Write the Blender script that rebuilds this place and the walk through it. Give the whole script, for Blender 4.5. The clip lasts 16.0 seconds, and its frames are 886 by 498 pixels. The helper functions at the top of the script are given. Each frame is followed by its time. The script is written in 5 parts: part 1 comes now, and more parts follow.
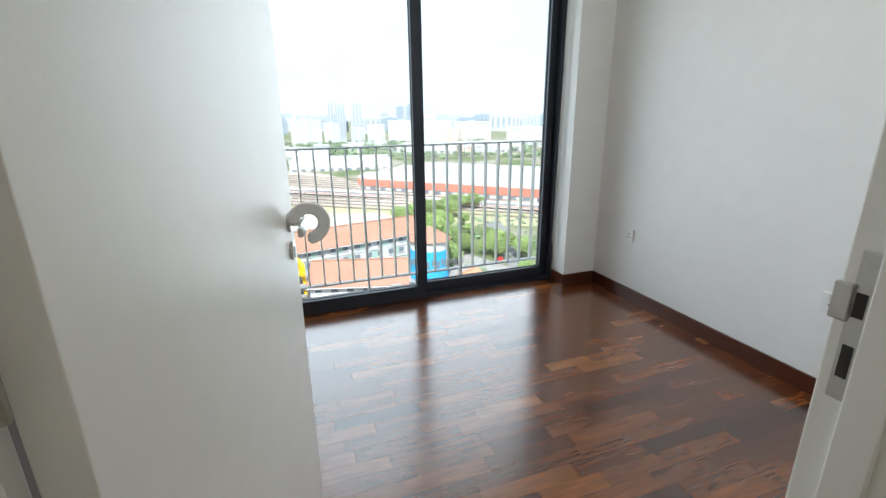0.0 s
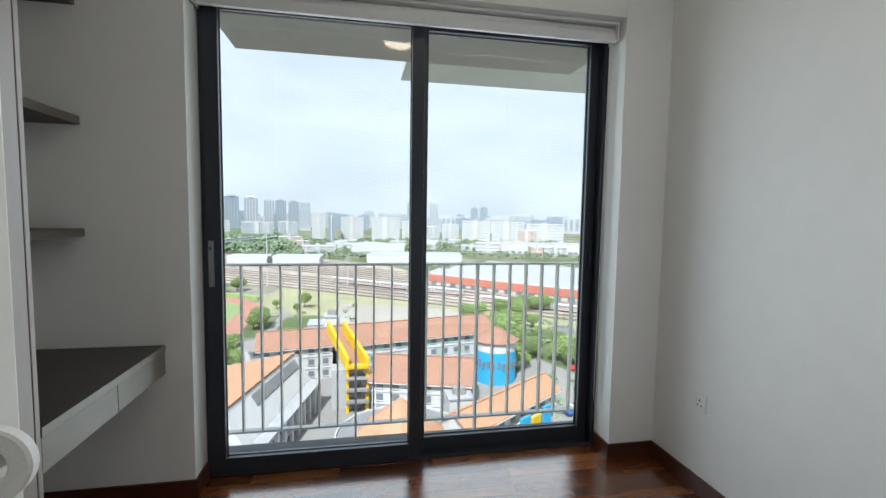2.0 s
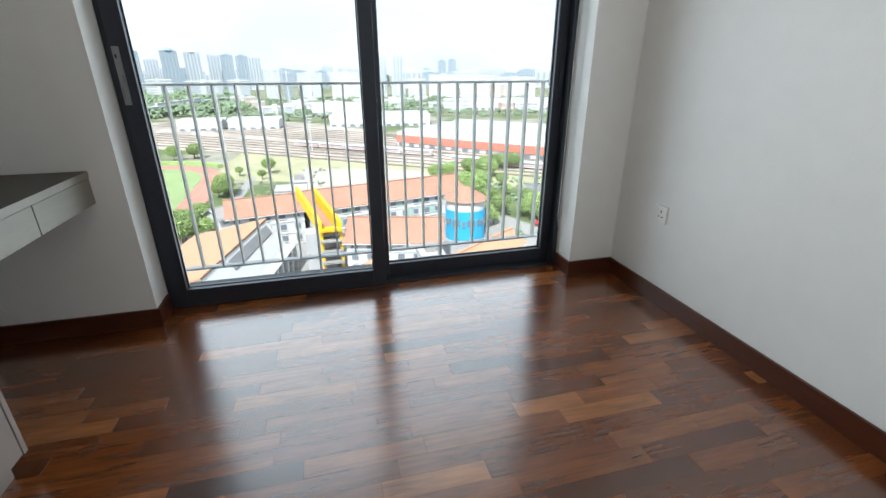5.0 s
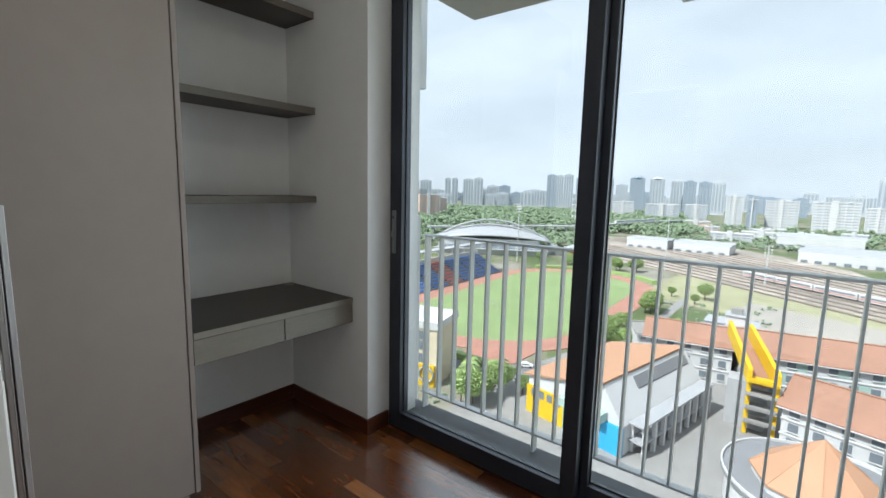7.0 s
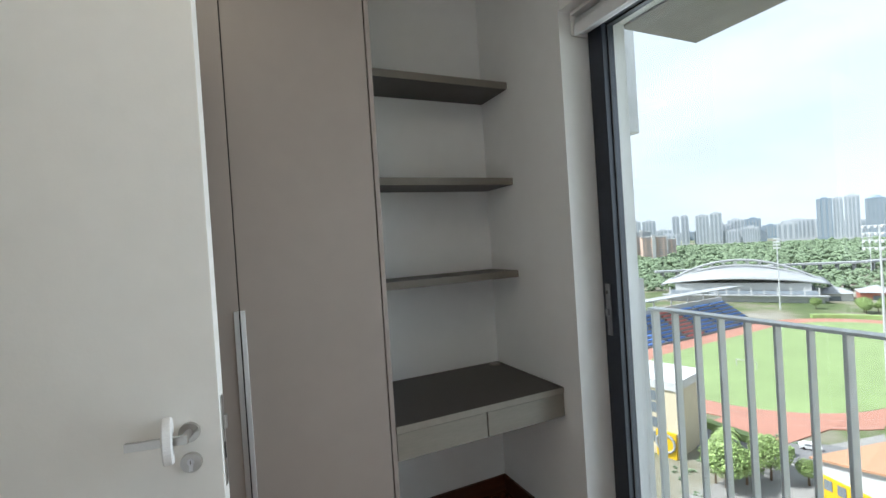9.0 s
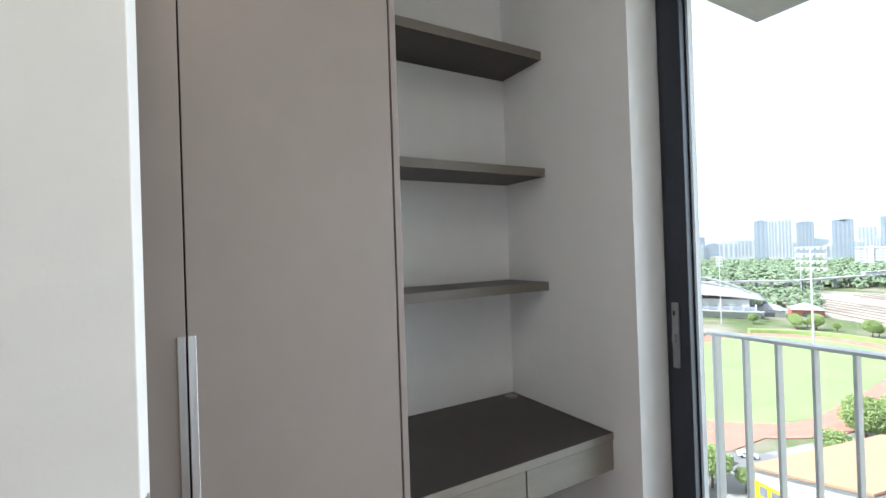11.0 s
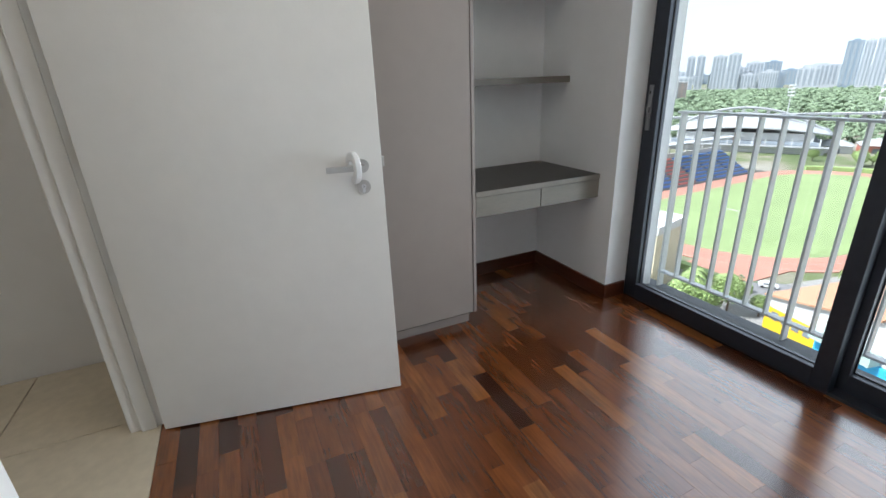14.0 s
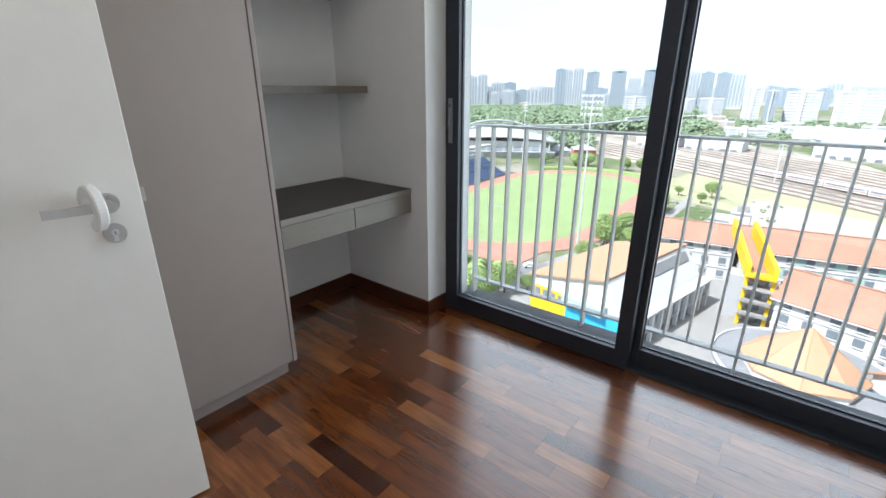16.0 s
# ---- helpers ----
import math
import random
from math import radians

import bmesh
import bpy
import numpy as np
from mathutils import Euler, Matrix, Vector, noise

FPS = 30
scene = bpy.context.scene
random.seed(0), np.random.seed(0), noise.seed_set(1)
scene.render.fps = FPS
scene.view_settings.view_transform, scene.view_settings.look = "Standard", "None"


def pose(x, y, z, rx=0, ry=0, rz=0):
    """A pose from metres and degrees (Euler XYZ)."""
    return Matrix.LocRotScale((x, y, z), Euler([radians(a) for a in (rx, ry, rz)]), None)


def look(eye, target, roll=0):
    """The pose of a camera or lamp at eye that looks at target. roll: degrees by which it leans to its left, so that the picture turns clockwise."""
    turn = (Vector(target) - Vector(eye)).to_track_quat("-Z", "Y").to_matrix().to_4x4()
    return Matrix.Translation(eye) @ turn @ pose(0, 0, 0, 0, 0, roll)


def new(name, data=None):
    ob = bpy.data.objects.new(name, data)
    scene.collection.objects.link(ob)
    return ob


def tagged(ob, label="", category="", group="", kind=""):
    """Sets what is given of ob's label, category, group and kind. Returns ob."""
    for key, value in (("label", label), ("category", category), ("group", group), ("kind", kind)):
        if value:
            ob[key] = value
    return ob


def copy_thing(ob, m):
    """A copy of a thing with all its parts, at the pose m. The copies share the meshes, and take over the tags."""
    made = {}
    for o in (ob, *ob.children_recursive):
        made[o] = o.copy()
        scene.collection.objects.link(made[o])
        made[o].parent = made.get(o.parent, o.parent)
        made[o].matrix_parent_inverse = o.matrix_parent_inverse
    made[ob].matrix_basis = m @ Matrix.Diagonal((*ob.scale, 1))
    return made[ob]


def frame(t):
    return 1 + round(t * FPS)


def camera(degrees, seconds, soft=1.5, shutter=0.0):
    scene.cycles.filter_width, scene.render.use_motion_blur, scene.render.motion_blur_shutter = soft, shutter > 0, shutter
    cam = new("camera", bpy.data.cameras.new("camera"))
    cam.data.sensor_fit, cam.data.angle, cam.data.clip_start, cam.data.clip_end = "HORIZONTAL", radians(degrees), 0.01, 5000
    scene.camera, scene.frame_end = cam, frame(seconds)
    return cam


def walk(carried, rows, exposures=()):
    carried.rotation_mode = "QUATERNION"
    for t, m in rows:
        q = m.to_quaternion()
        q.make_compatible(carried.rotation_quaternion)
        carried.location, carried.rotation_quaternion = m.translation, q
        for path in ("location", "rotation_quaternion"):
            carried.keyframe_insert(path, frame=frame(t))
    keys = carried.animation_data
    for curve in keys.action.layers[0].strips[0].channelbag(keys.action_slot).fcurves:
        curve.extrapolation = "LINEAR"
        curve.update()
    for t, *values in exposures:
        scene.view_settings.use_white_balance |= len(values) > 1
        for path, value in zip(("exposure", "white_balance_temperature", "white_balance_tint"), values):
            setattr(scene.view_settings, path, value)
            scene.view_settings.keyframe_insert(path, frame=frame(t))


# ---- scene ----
cam = camera(89.7, 16.0)
PATH = [
    (0, (0.207, -2.727, 1.28), (0.851, -0.923, 0.702), -0.7),
    (0.5, (0.408, -2.491, 1.324), (1.022, -0.633, 0.913), -1.7),
    (1, (0.626, -2.314, 1.354), (1.087, -0.387, 1.08), -0.1),
    (1.5, (0.705, -2.259, 1.378), (1.123, -0.311, 1.199), 0.3),
    (2, (0.771, -2.225, 1.368), (1.138, -0.265, 1.218), 0.9),
    (2.5, (0.782, -2.208, 1.336), (1.105, -0.247, 1.111), 1.7),
    (3, (0.768, -2.242, 1.269), (1.116, -0.388, 0.603), 2.1),
    (3.2, (0.764, -2.262, 1.253), (1.146, -0.465, 0.46), 2.2),
    (5.3, (0.885, -2.052, 1.13), (1.354, -0.251, 0.399), -0.2),
    (5.5, (0.994, -1.944, 1.18), (1.274, -0.093, 0.475), 0.1),
    (6, (1.215, -1.705, 1.281), (1.145, 0.241, 0.824), 3.1),
    (6.5, (1.498, -1.625, 1.312), (0.763, 0.218, 1.056), 1.2),
    (7, (1.715, -1.558, 1.341), (0.493, 0.003, 1.076), 1.3),
    (7.5, (1.851, -1.447, 1.354), (0.407, -0.073, 1.188), 0.2),
    (8, (1.903, -1.416, 1.422), (0.235, -0.316, 1.318), 1.8),
    (8.5, (1.808, -1.366, 1.421), (0.038, -0.439, 1.332), -0.4),
    (9, (1.541, -1.333, 1.447), (-0.276, -0.498, 1.426), -3.7),
    (9.2, (1.404, -1.342, 1.432), (-0.408, -0.496, 1.416), -3.5),
    (11.3, (1.002, -1.335, 1.432), (-0.73, -0.334, 1.443), -1.9),
    (11.5, (1.032, -1.419, 1.451), (-0.762, -0.535, 1.467), -1.8),
    (12, (1.193, -1.586, 1.513), (-0.628, -0.768, 1.626), -2.2),
    (12.5, (1.333, -1.724, 1.59), (-0.495, -0.972, 1.896), -2.8),
    (13, (1.506, -1.773, 1.532), (-0.355, -1.079, 1.761), -2.5),
    (13.5, (1.67, -1.82, 1.383), (-0.211, -1.177, 1.159), -1.5),
    (14, (1.826, -1.892, 1.283), (0.12, -1.122, 0.579), -2.3),
    (14.5, (1.918, -1.875, 1.275), (0.477, -0.76, 0.451), 0.7),
    (15, (1.882, -1.81, 1.267), (0.764, -0.346, 0.488), 0.2),
    (15.5, (1.71, -1.802, 1.261), (0.623, -0.289, 0.533), 0.3),
    (16, (1.547, -1.805, 1.274), (0.375, -0.333, 0.595), -0.1),
]
EXPO = [(t, e, 6250.0 if t < 10 else 6150.0, 10.0 if t < 10 else 13.0) for t, e in ((0.0, 1.7), (0.5, 1.35), (1.0, 1.25), (1.5, 1.3), (2.5, 1.3), (3.0, 1.45), (5.5, 1.65), (6.0, 1.32), (7.0, 1.22), (7.5, 1.22), (9.0, 1.5), (11.5, 2.12), (12.5, 2.3), (13.5, 1.75), (14.0, 1.7), (15.0, 1.72), (16.0, 1.72))]
walk(cam, [(t, look(eye, target, roll)) for t, eye, target, roll in PATH], EXPO)

# ---- daylight ----
SUN_EL, SUN_AZ = radians(52), radians(206)      # azimuth clockwise from +y
world = bpy.data.worlds.new("sky")
scene.world = world
world.use_nodes = True
wn, wl = world.node_tree.nodes, world.node_tree.links
sky = wn.new("ShaderNodeTexSky")
sky.sky_type, sky.sun_disc = "NISHITA", False
sky.sun_elevation, sky.sun_rotation = SUN_EL, SUN_AZ
sky.air_density, sky.dust_density, sky.ozone_density = 1.0, 3.0, 1.0
wtc = wn.new("ShaderNodeTexCoord")
wmap = wn.new("ShaderNodeMapping")
wmap.inputs["Scale"].default_value = (1.0, 1.0, 3.2)
wl.new(wtc.outputs["Generated"], wmap.inputs["Vector"])
cloud = wn.new("ShaderNodeTexNoise")
cloud.inputs["Scale"].default_value, cloud.inputs["Detail"].default_value, cloud.inputs["Roughness"].default_value = 2.6, 6.0, 0.5
wl.new(wmap.outputs["Vector"], cloud.inputs["Vector"])
cramp = wn.new("ShaderNodeValToRGB")
cramp.color_ramp.elements[0].position, cramp.color_ramp.elements[1].position = 0.38, 0.66
cramp.color_ramp.elements[0].color = (0.74, 0.74, 0.74, 1)
cramp.color_ramp.elements[1].color = (0.95, 0.95, 0.95, 1)
wl.new(cloud.outputs["Fac"], cramp.inputs["Fac"])
cmix = wn.new("ShaderNodeMixRGB")
cmix.inputs["Color2"].default_value = (8.9, 9.7, 10.3, 1)
wl.new(cramp.outputs["Color"], cmix.inputs["Fac"])
wl.new(sky.outputs["Color"], cmix.inputs["Color1"])
wl.new(cmix.outputs["Color"], wn["Background"].inputs["Color"])
wn["Background"].inputs["Strength"].default_value = 0.06
sun = new("sun", bpy.data.lights.new("sun", "SUN"))
sun.data.energy, sun.data.angle, sun.data.color = 3.7, radians(2.5), (1.0, 0.965, 0.91)
sdir = Vector((math.sin(SUN_AZ) * math.cos(SUN_EL), math.cos(SUN_AZ) * math.cos(SUN_EL), math.sin(SUN_EL)))
sun.matrix_world = look(sdir * 60, (0, 0, 0))
# the sky's light in the window opening
skylight = new("window_skylight", bpy.data.lights.new("window_skylight", "AREA"))
skylight.data.shape, skylight.data.size, skylight.data.size_y = "RECTANGLE", 2.1, 2.3
skylight.data.energy, skylight.data.color = 9.4, (0.88, 0.96, 1.0)
skylight.data.spread = radians(125)
skylight.matrix_world = look((1.08, 0.43, 1.22), (1.08, -1.0, 1.22))


# ---- helpers for meshes ----
def box(bm, x0, y0, z0, x1, y1, z1):
    vs = [bm.verts.new((x, y, z)) for z in (z0, z1) for x, y in ((x0, y0), (x1, y0), (x1, y1), (x0, y1))]
    for q in ((3, 2, 1, 0), (4, 5, 6, 7), (0, 1, 5, 4), (1, 2, 6, 5), (2, 3, 7, 6), (3, 0, 4, 7)):
        bm.faces.new([vs[i] for i in q])
    return vs


def bevel(bm, width, segments=2):
    bmesh.ops.bevel(bm, geom=bm.edges[:], offset=width, segments=segments, affect="EDGES", profile=0.6)
    return bm


def bbox(x0, y0, z0, x1, y1, z1, b=0.0, segments=2):
    bm = bmesh.new()
    box(bm, x0, y0, z0, x1, y1, z1)
    return bevel(bm, b, segments) if b else bm


def cyl(bm, p0, p1, r0, r1=None, n=16):
    """A capped cone between two points."""
    p0, p1 = Vector(p0), Vector(p1)
    r1 = r0 if r1 is None else r1
    q = (p1 - p0).to_track_quat("Z", "Y")
    rings = []
    for p, r in ((p0, r0), (p1, r1)):
        rings.append([bm.verts.new(p + q @ Vector((r * math.cos(2 * math.pi * i / n), r * math.sin(2 * math.pi * i / n), 0))) for i in range(n)])
    for i in range(n):
        bm.faces.new((rings[0][i], rings[0][(i + 1) % n], rings[1][(i + 1) % n], rings[1][i]))
    bm.faces.new(rings[0][::-1])
    bm.faces.new(rings[1])
    return bm


def prism(bm, pts, z0, z1):
    """An upright prism over a counter-clockwise outline."""
    lo = [bm.verts.new((x, y, z0)) for x, y in pts]
    hi = [bm.verts.new((x, y, z1)) for x, y in pts]
    n = len(pts)
    for i in range(n):
        bm.faces.new((lo[i], lo[(i + 1) % n], hi[(i + 1) % n], hi[i]))
    bm.faces.new(lo[::-1])
    bm.faces.new(hi)
    return bm


def mesh_of(name, bm, material, smooth=False):
    me = bpy.data.meshes.new(name)
    bm.normal_update()
    bm.to_mesh(me)
    bm.free()
    me.materials.append(material)
    if smooth:
        me.polygons.foreach_set("use_smooth", [True] * len(me.polygons))
    return me


def part(name, bm, material, parent, label="", smooth=False):
    ob = new(name, mesh_of(name, bm, material, smooth))
    ob.parent = parent
    if label:
        tagged(ob, label)
    return ob


def piece(name, me, parent, m=None):
    ob = new(name, me)
    ob.parent = parent
    if m is not None:
        ob.matrix_basis = m
    return ob


def thing(name, label, category, at=(0, 0, 0), turn=0.0, group=""):
    ob = new(name)
    ob.empty_display_size = 0.1
    ob.matrix_basis = pose(*at, 0, 0, turn)
    return tagged(ob, label, category, group)


def solid(name, bm, material, label, category="", kind="", group="", smooth=False):
    return tagged(new(name, mesh_of(name, bm, material, smooth)), label, category, group, kind)


# ---- materials ----
def mat(name, color, rough=0.5, metal=0.0, scale=8.0, vary=0.08, bump=0.0, bscale=60.0, stretch=(1, 1, 1), spec=0.5, coat=0.0, island=0.0, obrandom=0.0, rvary=0.0):
    m = bpy.data.materials.new(name)
    m.use_nodes = True
    n, l = m.node_tree.nodes, m.node_tree.links
    p = n["Principled BSDF"]
    p.inputs["Roughness"].default_value, p.inputs["Metallic"].default_value = rough, metal
    p.inputs["Specular IOR Level"].default_value, p.inputs["Coat Weight"].default_value = spec, coat
    p.inputs["Coat Roughness"].default_value = 0.12
    tc = n.new("ShaderNodeTexCoord")
    mp = n.new("ShaderNodeMapping")
    mp.inputs["Scale"].default_value = stretch
    l.new(tc.outputs["Object"], mp.inputs["Vector"])
    big = n.new("ShaderNodeTexNoise")
    big.inputs["Scale"].default_value, big.inputs["Detail"].default_value = scale, 4.0
    l.new(mp.outputs["Vector"], big.inputs["Vector"])
    fine = n.new("ShaderNodeTexNoise")
    fine.inputs["Scale"].default_value, fine.inputs["Detail"].default_value = scale * 7, 3.0
    l.new(mp.outputs["Vector"], fine.inputs["Vector"])
    add = n.new("ShaderNodeMath")
    add.operation = "ADD"
    l.new(big.outputs["Fac"], add.inputs[0])
    l.new(fine.outputs["Fac"], add.inputs[1])
    rng = n.new("ShaderNodeMapRange")
    rng.inputs["From Min"].default_value, rng.inputs["From Max"].default_value = 0.7, 1.3
    rng.inputs["To Min"].default_value, rng.inputs["To Max"].default_value = 1 - vary, 1 + vary
    l.new(add.outputs[0], rng.inputs["Value"])
    hsv = n.new("ShaderNodeHueSaturation")
    hsv.inputs["Color"].default_value = (*color, 1)
    value = rng.outputs["Result"]
    for amount, node, out in ((island, "ShaderNodeNewGeometry", "Random Per Island"), (obrandom, "ShaderNodeObjectInfo", "Random")):
        if amount:
            src = n.new(node)
            r2 = n.new("ShaderNodeMapRange")
            r2.inputs["To Min"].default_value, r2.inputs["To Max"].default_value = 1 - amount, 1 + amount
            l.new(src.outputs[out], r2.inputs["Value"])
            mu = n.new("ShaderNodeMath")
            mu.operation = "MULTIPLY"
            l.new(value, mu.inputs[0])
            l.new(r2.outputs["Result"], mu.inputs[1])
            value = mu.outputs[0]
    l.new(value, hsv.inputs["Value"])
    l.new(hsv.outputs["Color"], p.inputs["Base Color"])
    if rvary:
        rr = n.new("ShaderNodeMapRange")
        rr.inputs["From Min"].default_value, rr.inputs["From Max"].default_value = 0.3, 0.7
        rr.inputs["To Min"].default_value, rr.inputs["To Max"].default_value = rough - rvary, rough + rvary
        l.new(big.outputs["Fac"], rr.inputs["Value"])
        l.new(rr.outputs["Result"], p.inputs["Roughness"])
    if bump:
        bn = n.new("ShaderNodeTexNoise")
        bn.inputs["Scale"].default_value, bn.inputs["Detail"].default_value = bscale, 3.0
        l.new(mp.outputs["Vector"], bn.inputs["Vector"])
        bp = n.new("ShaderNodeBump")
        bp.inputs["Strength"].default_value, bp.inputs["Distance"].default_value = bump, 0.01
        l.new(bn.outputs["Fac"], bp.inputs["Height"])
        l.new(bp.outputs["Normal"], p.inputs["Normal"])
    return m


def emit(name, color, strength):
    m = bpy.data.materials.new(name)
    m.use_nodes = True
    p = m.node_tree.nodes["Principled BSDF"]
    p.inputs["Base Color"].default_value = (*color, 1)
    p.inputs["Emission Color"].default_value = (*color, 1)
    p.inputs["Emission Strength"].default_value = strength
    return m


def plank_wood(name):
    """Red-brown hardwood strips under a glossy lacquer; each strip has its own tone."""
    m = mat(name, (0.2, 0.07, 0.025), 0.22, scale=2.0, vary=0.05, spec=0.8)
    n, l = m.node_tree.nodes, m.node_tree.links
    p = n["Principled BSDF"]
    p.inputs["Coat Weight"].default_value, p.inputs["Coat Roughness"].default_value = 1.0, 0.2
    info = n.new("ShaderNodeObjectInfo")
    ramp = n.new("ShaderNodeValToRGB")
    cols = [(0.0, (0.040, 0.010, 0.0035)), (0.10, (0.092, 0.024, 0.006)), (0.5, (0.150, 0.043, 0.010)), (0.84, (0.200, 0.062, 0.015)), (1.0, (0.285, 0.105, 0.028))]
    while len(ramp.color_ramp.elements) < len(cols):
        ramp.color_ramp.elements.new(0.5)
    for e, (q, c) in zip(ramp.color_ramp.elements, cols):
        e.position, e.color = q, (*c, 1)
    l.new(info.outputs["Random"], ramp.inputs["Fac"])
    tc = n.new("ShaderNodeTexCoord")
    off = n.new("ShaderNodeVectorMath")
    off.operation = "MULTIPLY_ADD"
    off.inputs[1].default_value = (1, 1, 1)
    shift = n.new("ShaderNodeCombineXYZ")
    mul = n.new("ShaderNodeMath")
    mul.operation = "MULTIPLY"
    mul.inputs[1].default_value = 40.0
    l.new(info.outputs["Random"], mul.inputs[0])
    l.new(mul.outputs[0], shift.inputs[0])
    l.new(mul.outputs[0], shift.inputs[2])
    l.new(tc.outputs["Object"], off.inputs[0])
    l.new(shift.outputs[0], off.inputs[2])
    mp = n.new("ShaderNodeMapping")
    mp.inputs["Scale"].default_value = (3.0, 42.0, 42.0)
    l.new(off.outputs[0], mp.inputs["Vector"])
    grain = n.new("ShaderNodeTexNoise")
    grain.inputs["Scale"].default_value, grain.inputs["Detail"].default_value, grain.inputs["Roughness"].default_value = 2.2, 6.0, 0.65
    l.new(mp.outputs["Vector"], grain.inputs["Vector"])
    mp2 = n.new("ShaderNodeMapping")
    mp2.inputs["Scale"].default_value = (2.2, 7.0, 7.0)
    l.new(off.outputs[0], mp2.inputs["Vector"])
    blot = n.new("ShaderNodeTexNoise")
    blot.inputs["Scale"].default_value, blot.inputs["Detail"].default_value = 2.0, 3.0
    l.new(mp2.outputs["Vector"], blot.inputs["Vector"])
    add = n.new("ShaderNodeMath")
    add.operation = "ADD"
    l.new(grain.outputs["Fac"], add.inputs[0])
    l.new(blot.outputs["Fac"], add.inputs[1])
    rng = n.new("ShaderNodeMapRange")
    rng.inputs["From Min"].default_value, rng.inputs["From Max"].default_value = 0.65, 1.35
    rng.inputs["To Min"].default_value, rng.inputs["To Max"].default_value = 0.5, 1.5
    l.new(add.outputs[0], rng.inputs["Value"])
    hsv = n.new("ShaderNodeHueSaturation")
    l.new(ramp.outputs["Color"], hsv.inputs["Color"])
    l.new(rng.outputs["Result"], hsv.inputs["Value"])
    l.new(hsv.outputs["Color"], p.inputs["Base Color"])
    wave = n.new("ShaderNodeTexNoise")
    wave.inputs["Scale"].default_value, wave.inputs["Detail"].default_value = 9.0, 2.0
    l.new(off.outputs[0], wave.inputs["Vector"])
    bp = n.new("ShaderNodeBump")
    bp.inputs["Strength"].default_value, bp.inputs["Distance"].default_value = 0.12, 0.01
    l.new(wave.outputs["Fac"], bp.inputs["Height"])
    l.new(bp.outputs["Normal"], p.inputs["Normal"])
    return m


# the grey tint dims the outdoor view against the room
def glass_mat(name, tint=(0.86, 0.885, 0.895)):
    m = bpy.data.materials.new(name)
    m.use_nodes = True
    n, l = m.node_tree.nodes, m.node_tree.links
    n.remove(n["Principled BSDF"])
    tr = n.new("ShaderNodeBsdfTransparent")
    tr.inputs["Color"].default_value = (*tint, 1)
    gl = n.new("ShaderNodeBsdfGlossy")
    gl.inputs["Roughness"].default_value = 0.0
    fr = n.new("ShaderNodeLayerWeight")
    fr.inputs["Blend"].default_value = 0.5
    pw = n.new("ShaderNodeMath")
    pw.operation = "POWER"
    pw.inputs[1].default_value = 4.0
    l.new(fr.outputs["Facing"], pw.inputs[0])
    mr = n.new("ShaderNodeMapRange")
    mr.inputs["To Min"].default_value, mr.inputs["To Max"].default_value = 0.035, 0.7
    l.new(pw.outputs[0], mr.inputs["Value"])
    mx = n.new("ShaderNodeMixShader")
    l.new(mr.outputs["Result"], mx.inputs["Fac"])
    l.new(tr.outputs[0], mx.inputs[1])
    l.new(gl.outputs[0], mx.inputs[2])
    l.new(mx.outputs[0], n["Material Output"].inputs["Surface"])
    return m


M_WALL = mat("white_wall_paint", (0.85, 0.85, 0.84), 0.55, scale=1.5, vary=0.02, bump=0.06, bscale=180)
M_CEIL = mat("ceiling_paint", (0.82, 0.81, 0.78), 0.7, scale=1.5, vary=0.02, bump=0.05, bscale=150)
M_DOOR = mat("white_door_paint", (0.86, 0.85, 0.81), 0.38, scale=2.0, vary=0.02, bump=0.03, bscale=90)
M_PLANK = plank_wood("merbau_strip")
M_SKIRT = mat("skirting_wood", (0.075, 0.020, 0.008), 0.3, scale=6, vary=0.28, bump=0.05, stretch=(1, 1, 8), bscale=30)
M_LAM = mat("taupe_laminate", (0.32, 0.275, 0.247), 0.36, scale=2.0, vary=0.03, bump=0.03, bscale=260, spec=0.45)
M_LAMTOP = mat("brown_laminate_top", (0.042, 0.035, 0.03), 0.42, scale=5, vary=0.14, bump=0.05, bscale=200, stretch=(1, 6, 1))
M_LAMEDGE = mat("grey_brown_edge_band", (0.24, 0.22, 0.185), 0.4, scale=5, vary=0.08)
M_LAMFRONT = mat("grey_brown_laminate_front", (0.225, 0.205, 0.172), 0.42, scale=4, vary=0.07, stretch=(1, 1, 6))
M_SHEDGE = mat("dark_brown_edge_band", (0.17, 0.15, 0.125), 0.42, scale=5, vary=0.08)
# near black that paints the shade inside gaps, slots and holes
M_DARK = mat("dark_gap", (0.03, 0.026, 0.024), 0.7, vary=0.1)
M_ALU = mat("brushed_aluminium", (0.72, 0.73, 0.74), 0.35, 0.85, scale=30, vary=0.06, stretch=(1, 1, 0.05))
M_STEEL = mat("satin_steel", (0.56, 0.55, 0.53), 0.3, 1.0, scale=40, vary=0.06)
# satin steel made darker: the latch's shade is in this colour
M_LATCH = mat("shaded_steel", (0.30, 0.31, 0.32), 0.4, 0.8, scale=40, vary=0.06)
M_FRAME = mat("charcoal_window_frame", (0.032, 0.038, 0.052), 0.42, 0.3, scale=5, vary=0.1, bump=0.03, bscale=200)
M_RUBBER = mat("black_gasket", (0.015, 0.015, 0.016), 0.6)
M_GLASS = glass_mat("tinted_glass")
M_PLASTIC = mat("white_plastic", (0.82, 0.82, 0.80), 0.3, vary=0.02)
M_FOAM = mat("white_foam", (0.78, 0.78, 0.77), 0.75, scale=20, vary=0.04, bump=0.15, bscale=300)
M_PRINT = mat("dark_print", (0.05, 0.05, 0.055), 0.6)
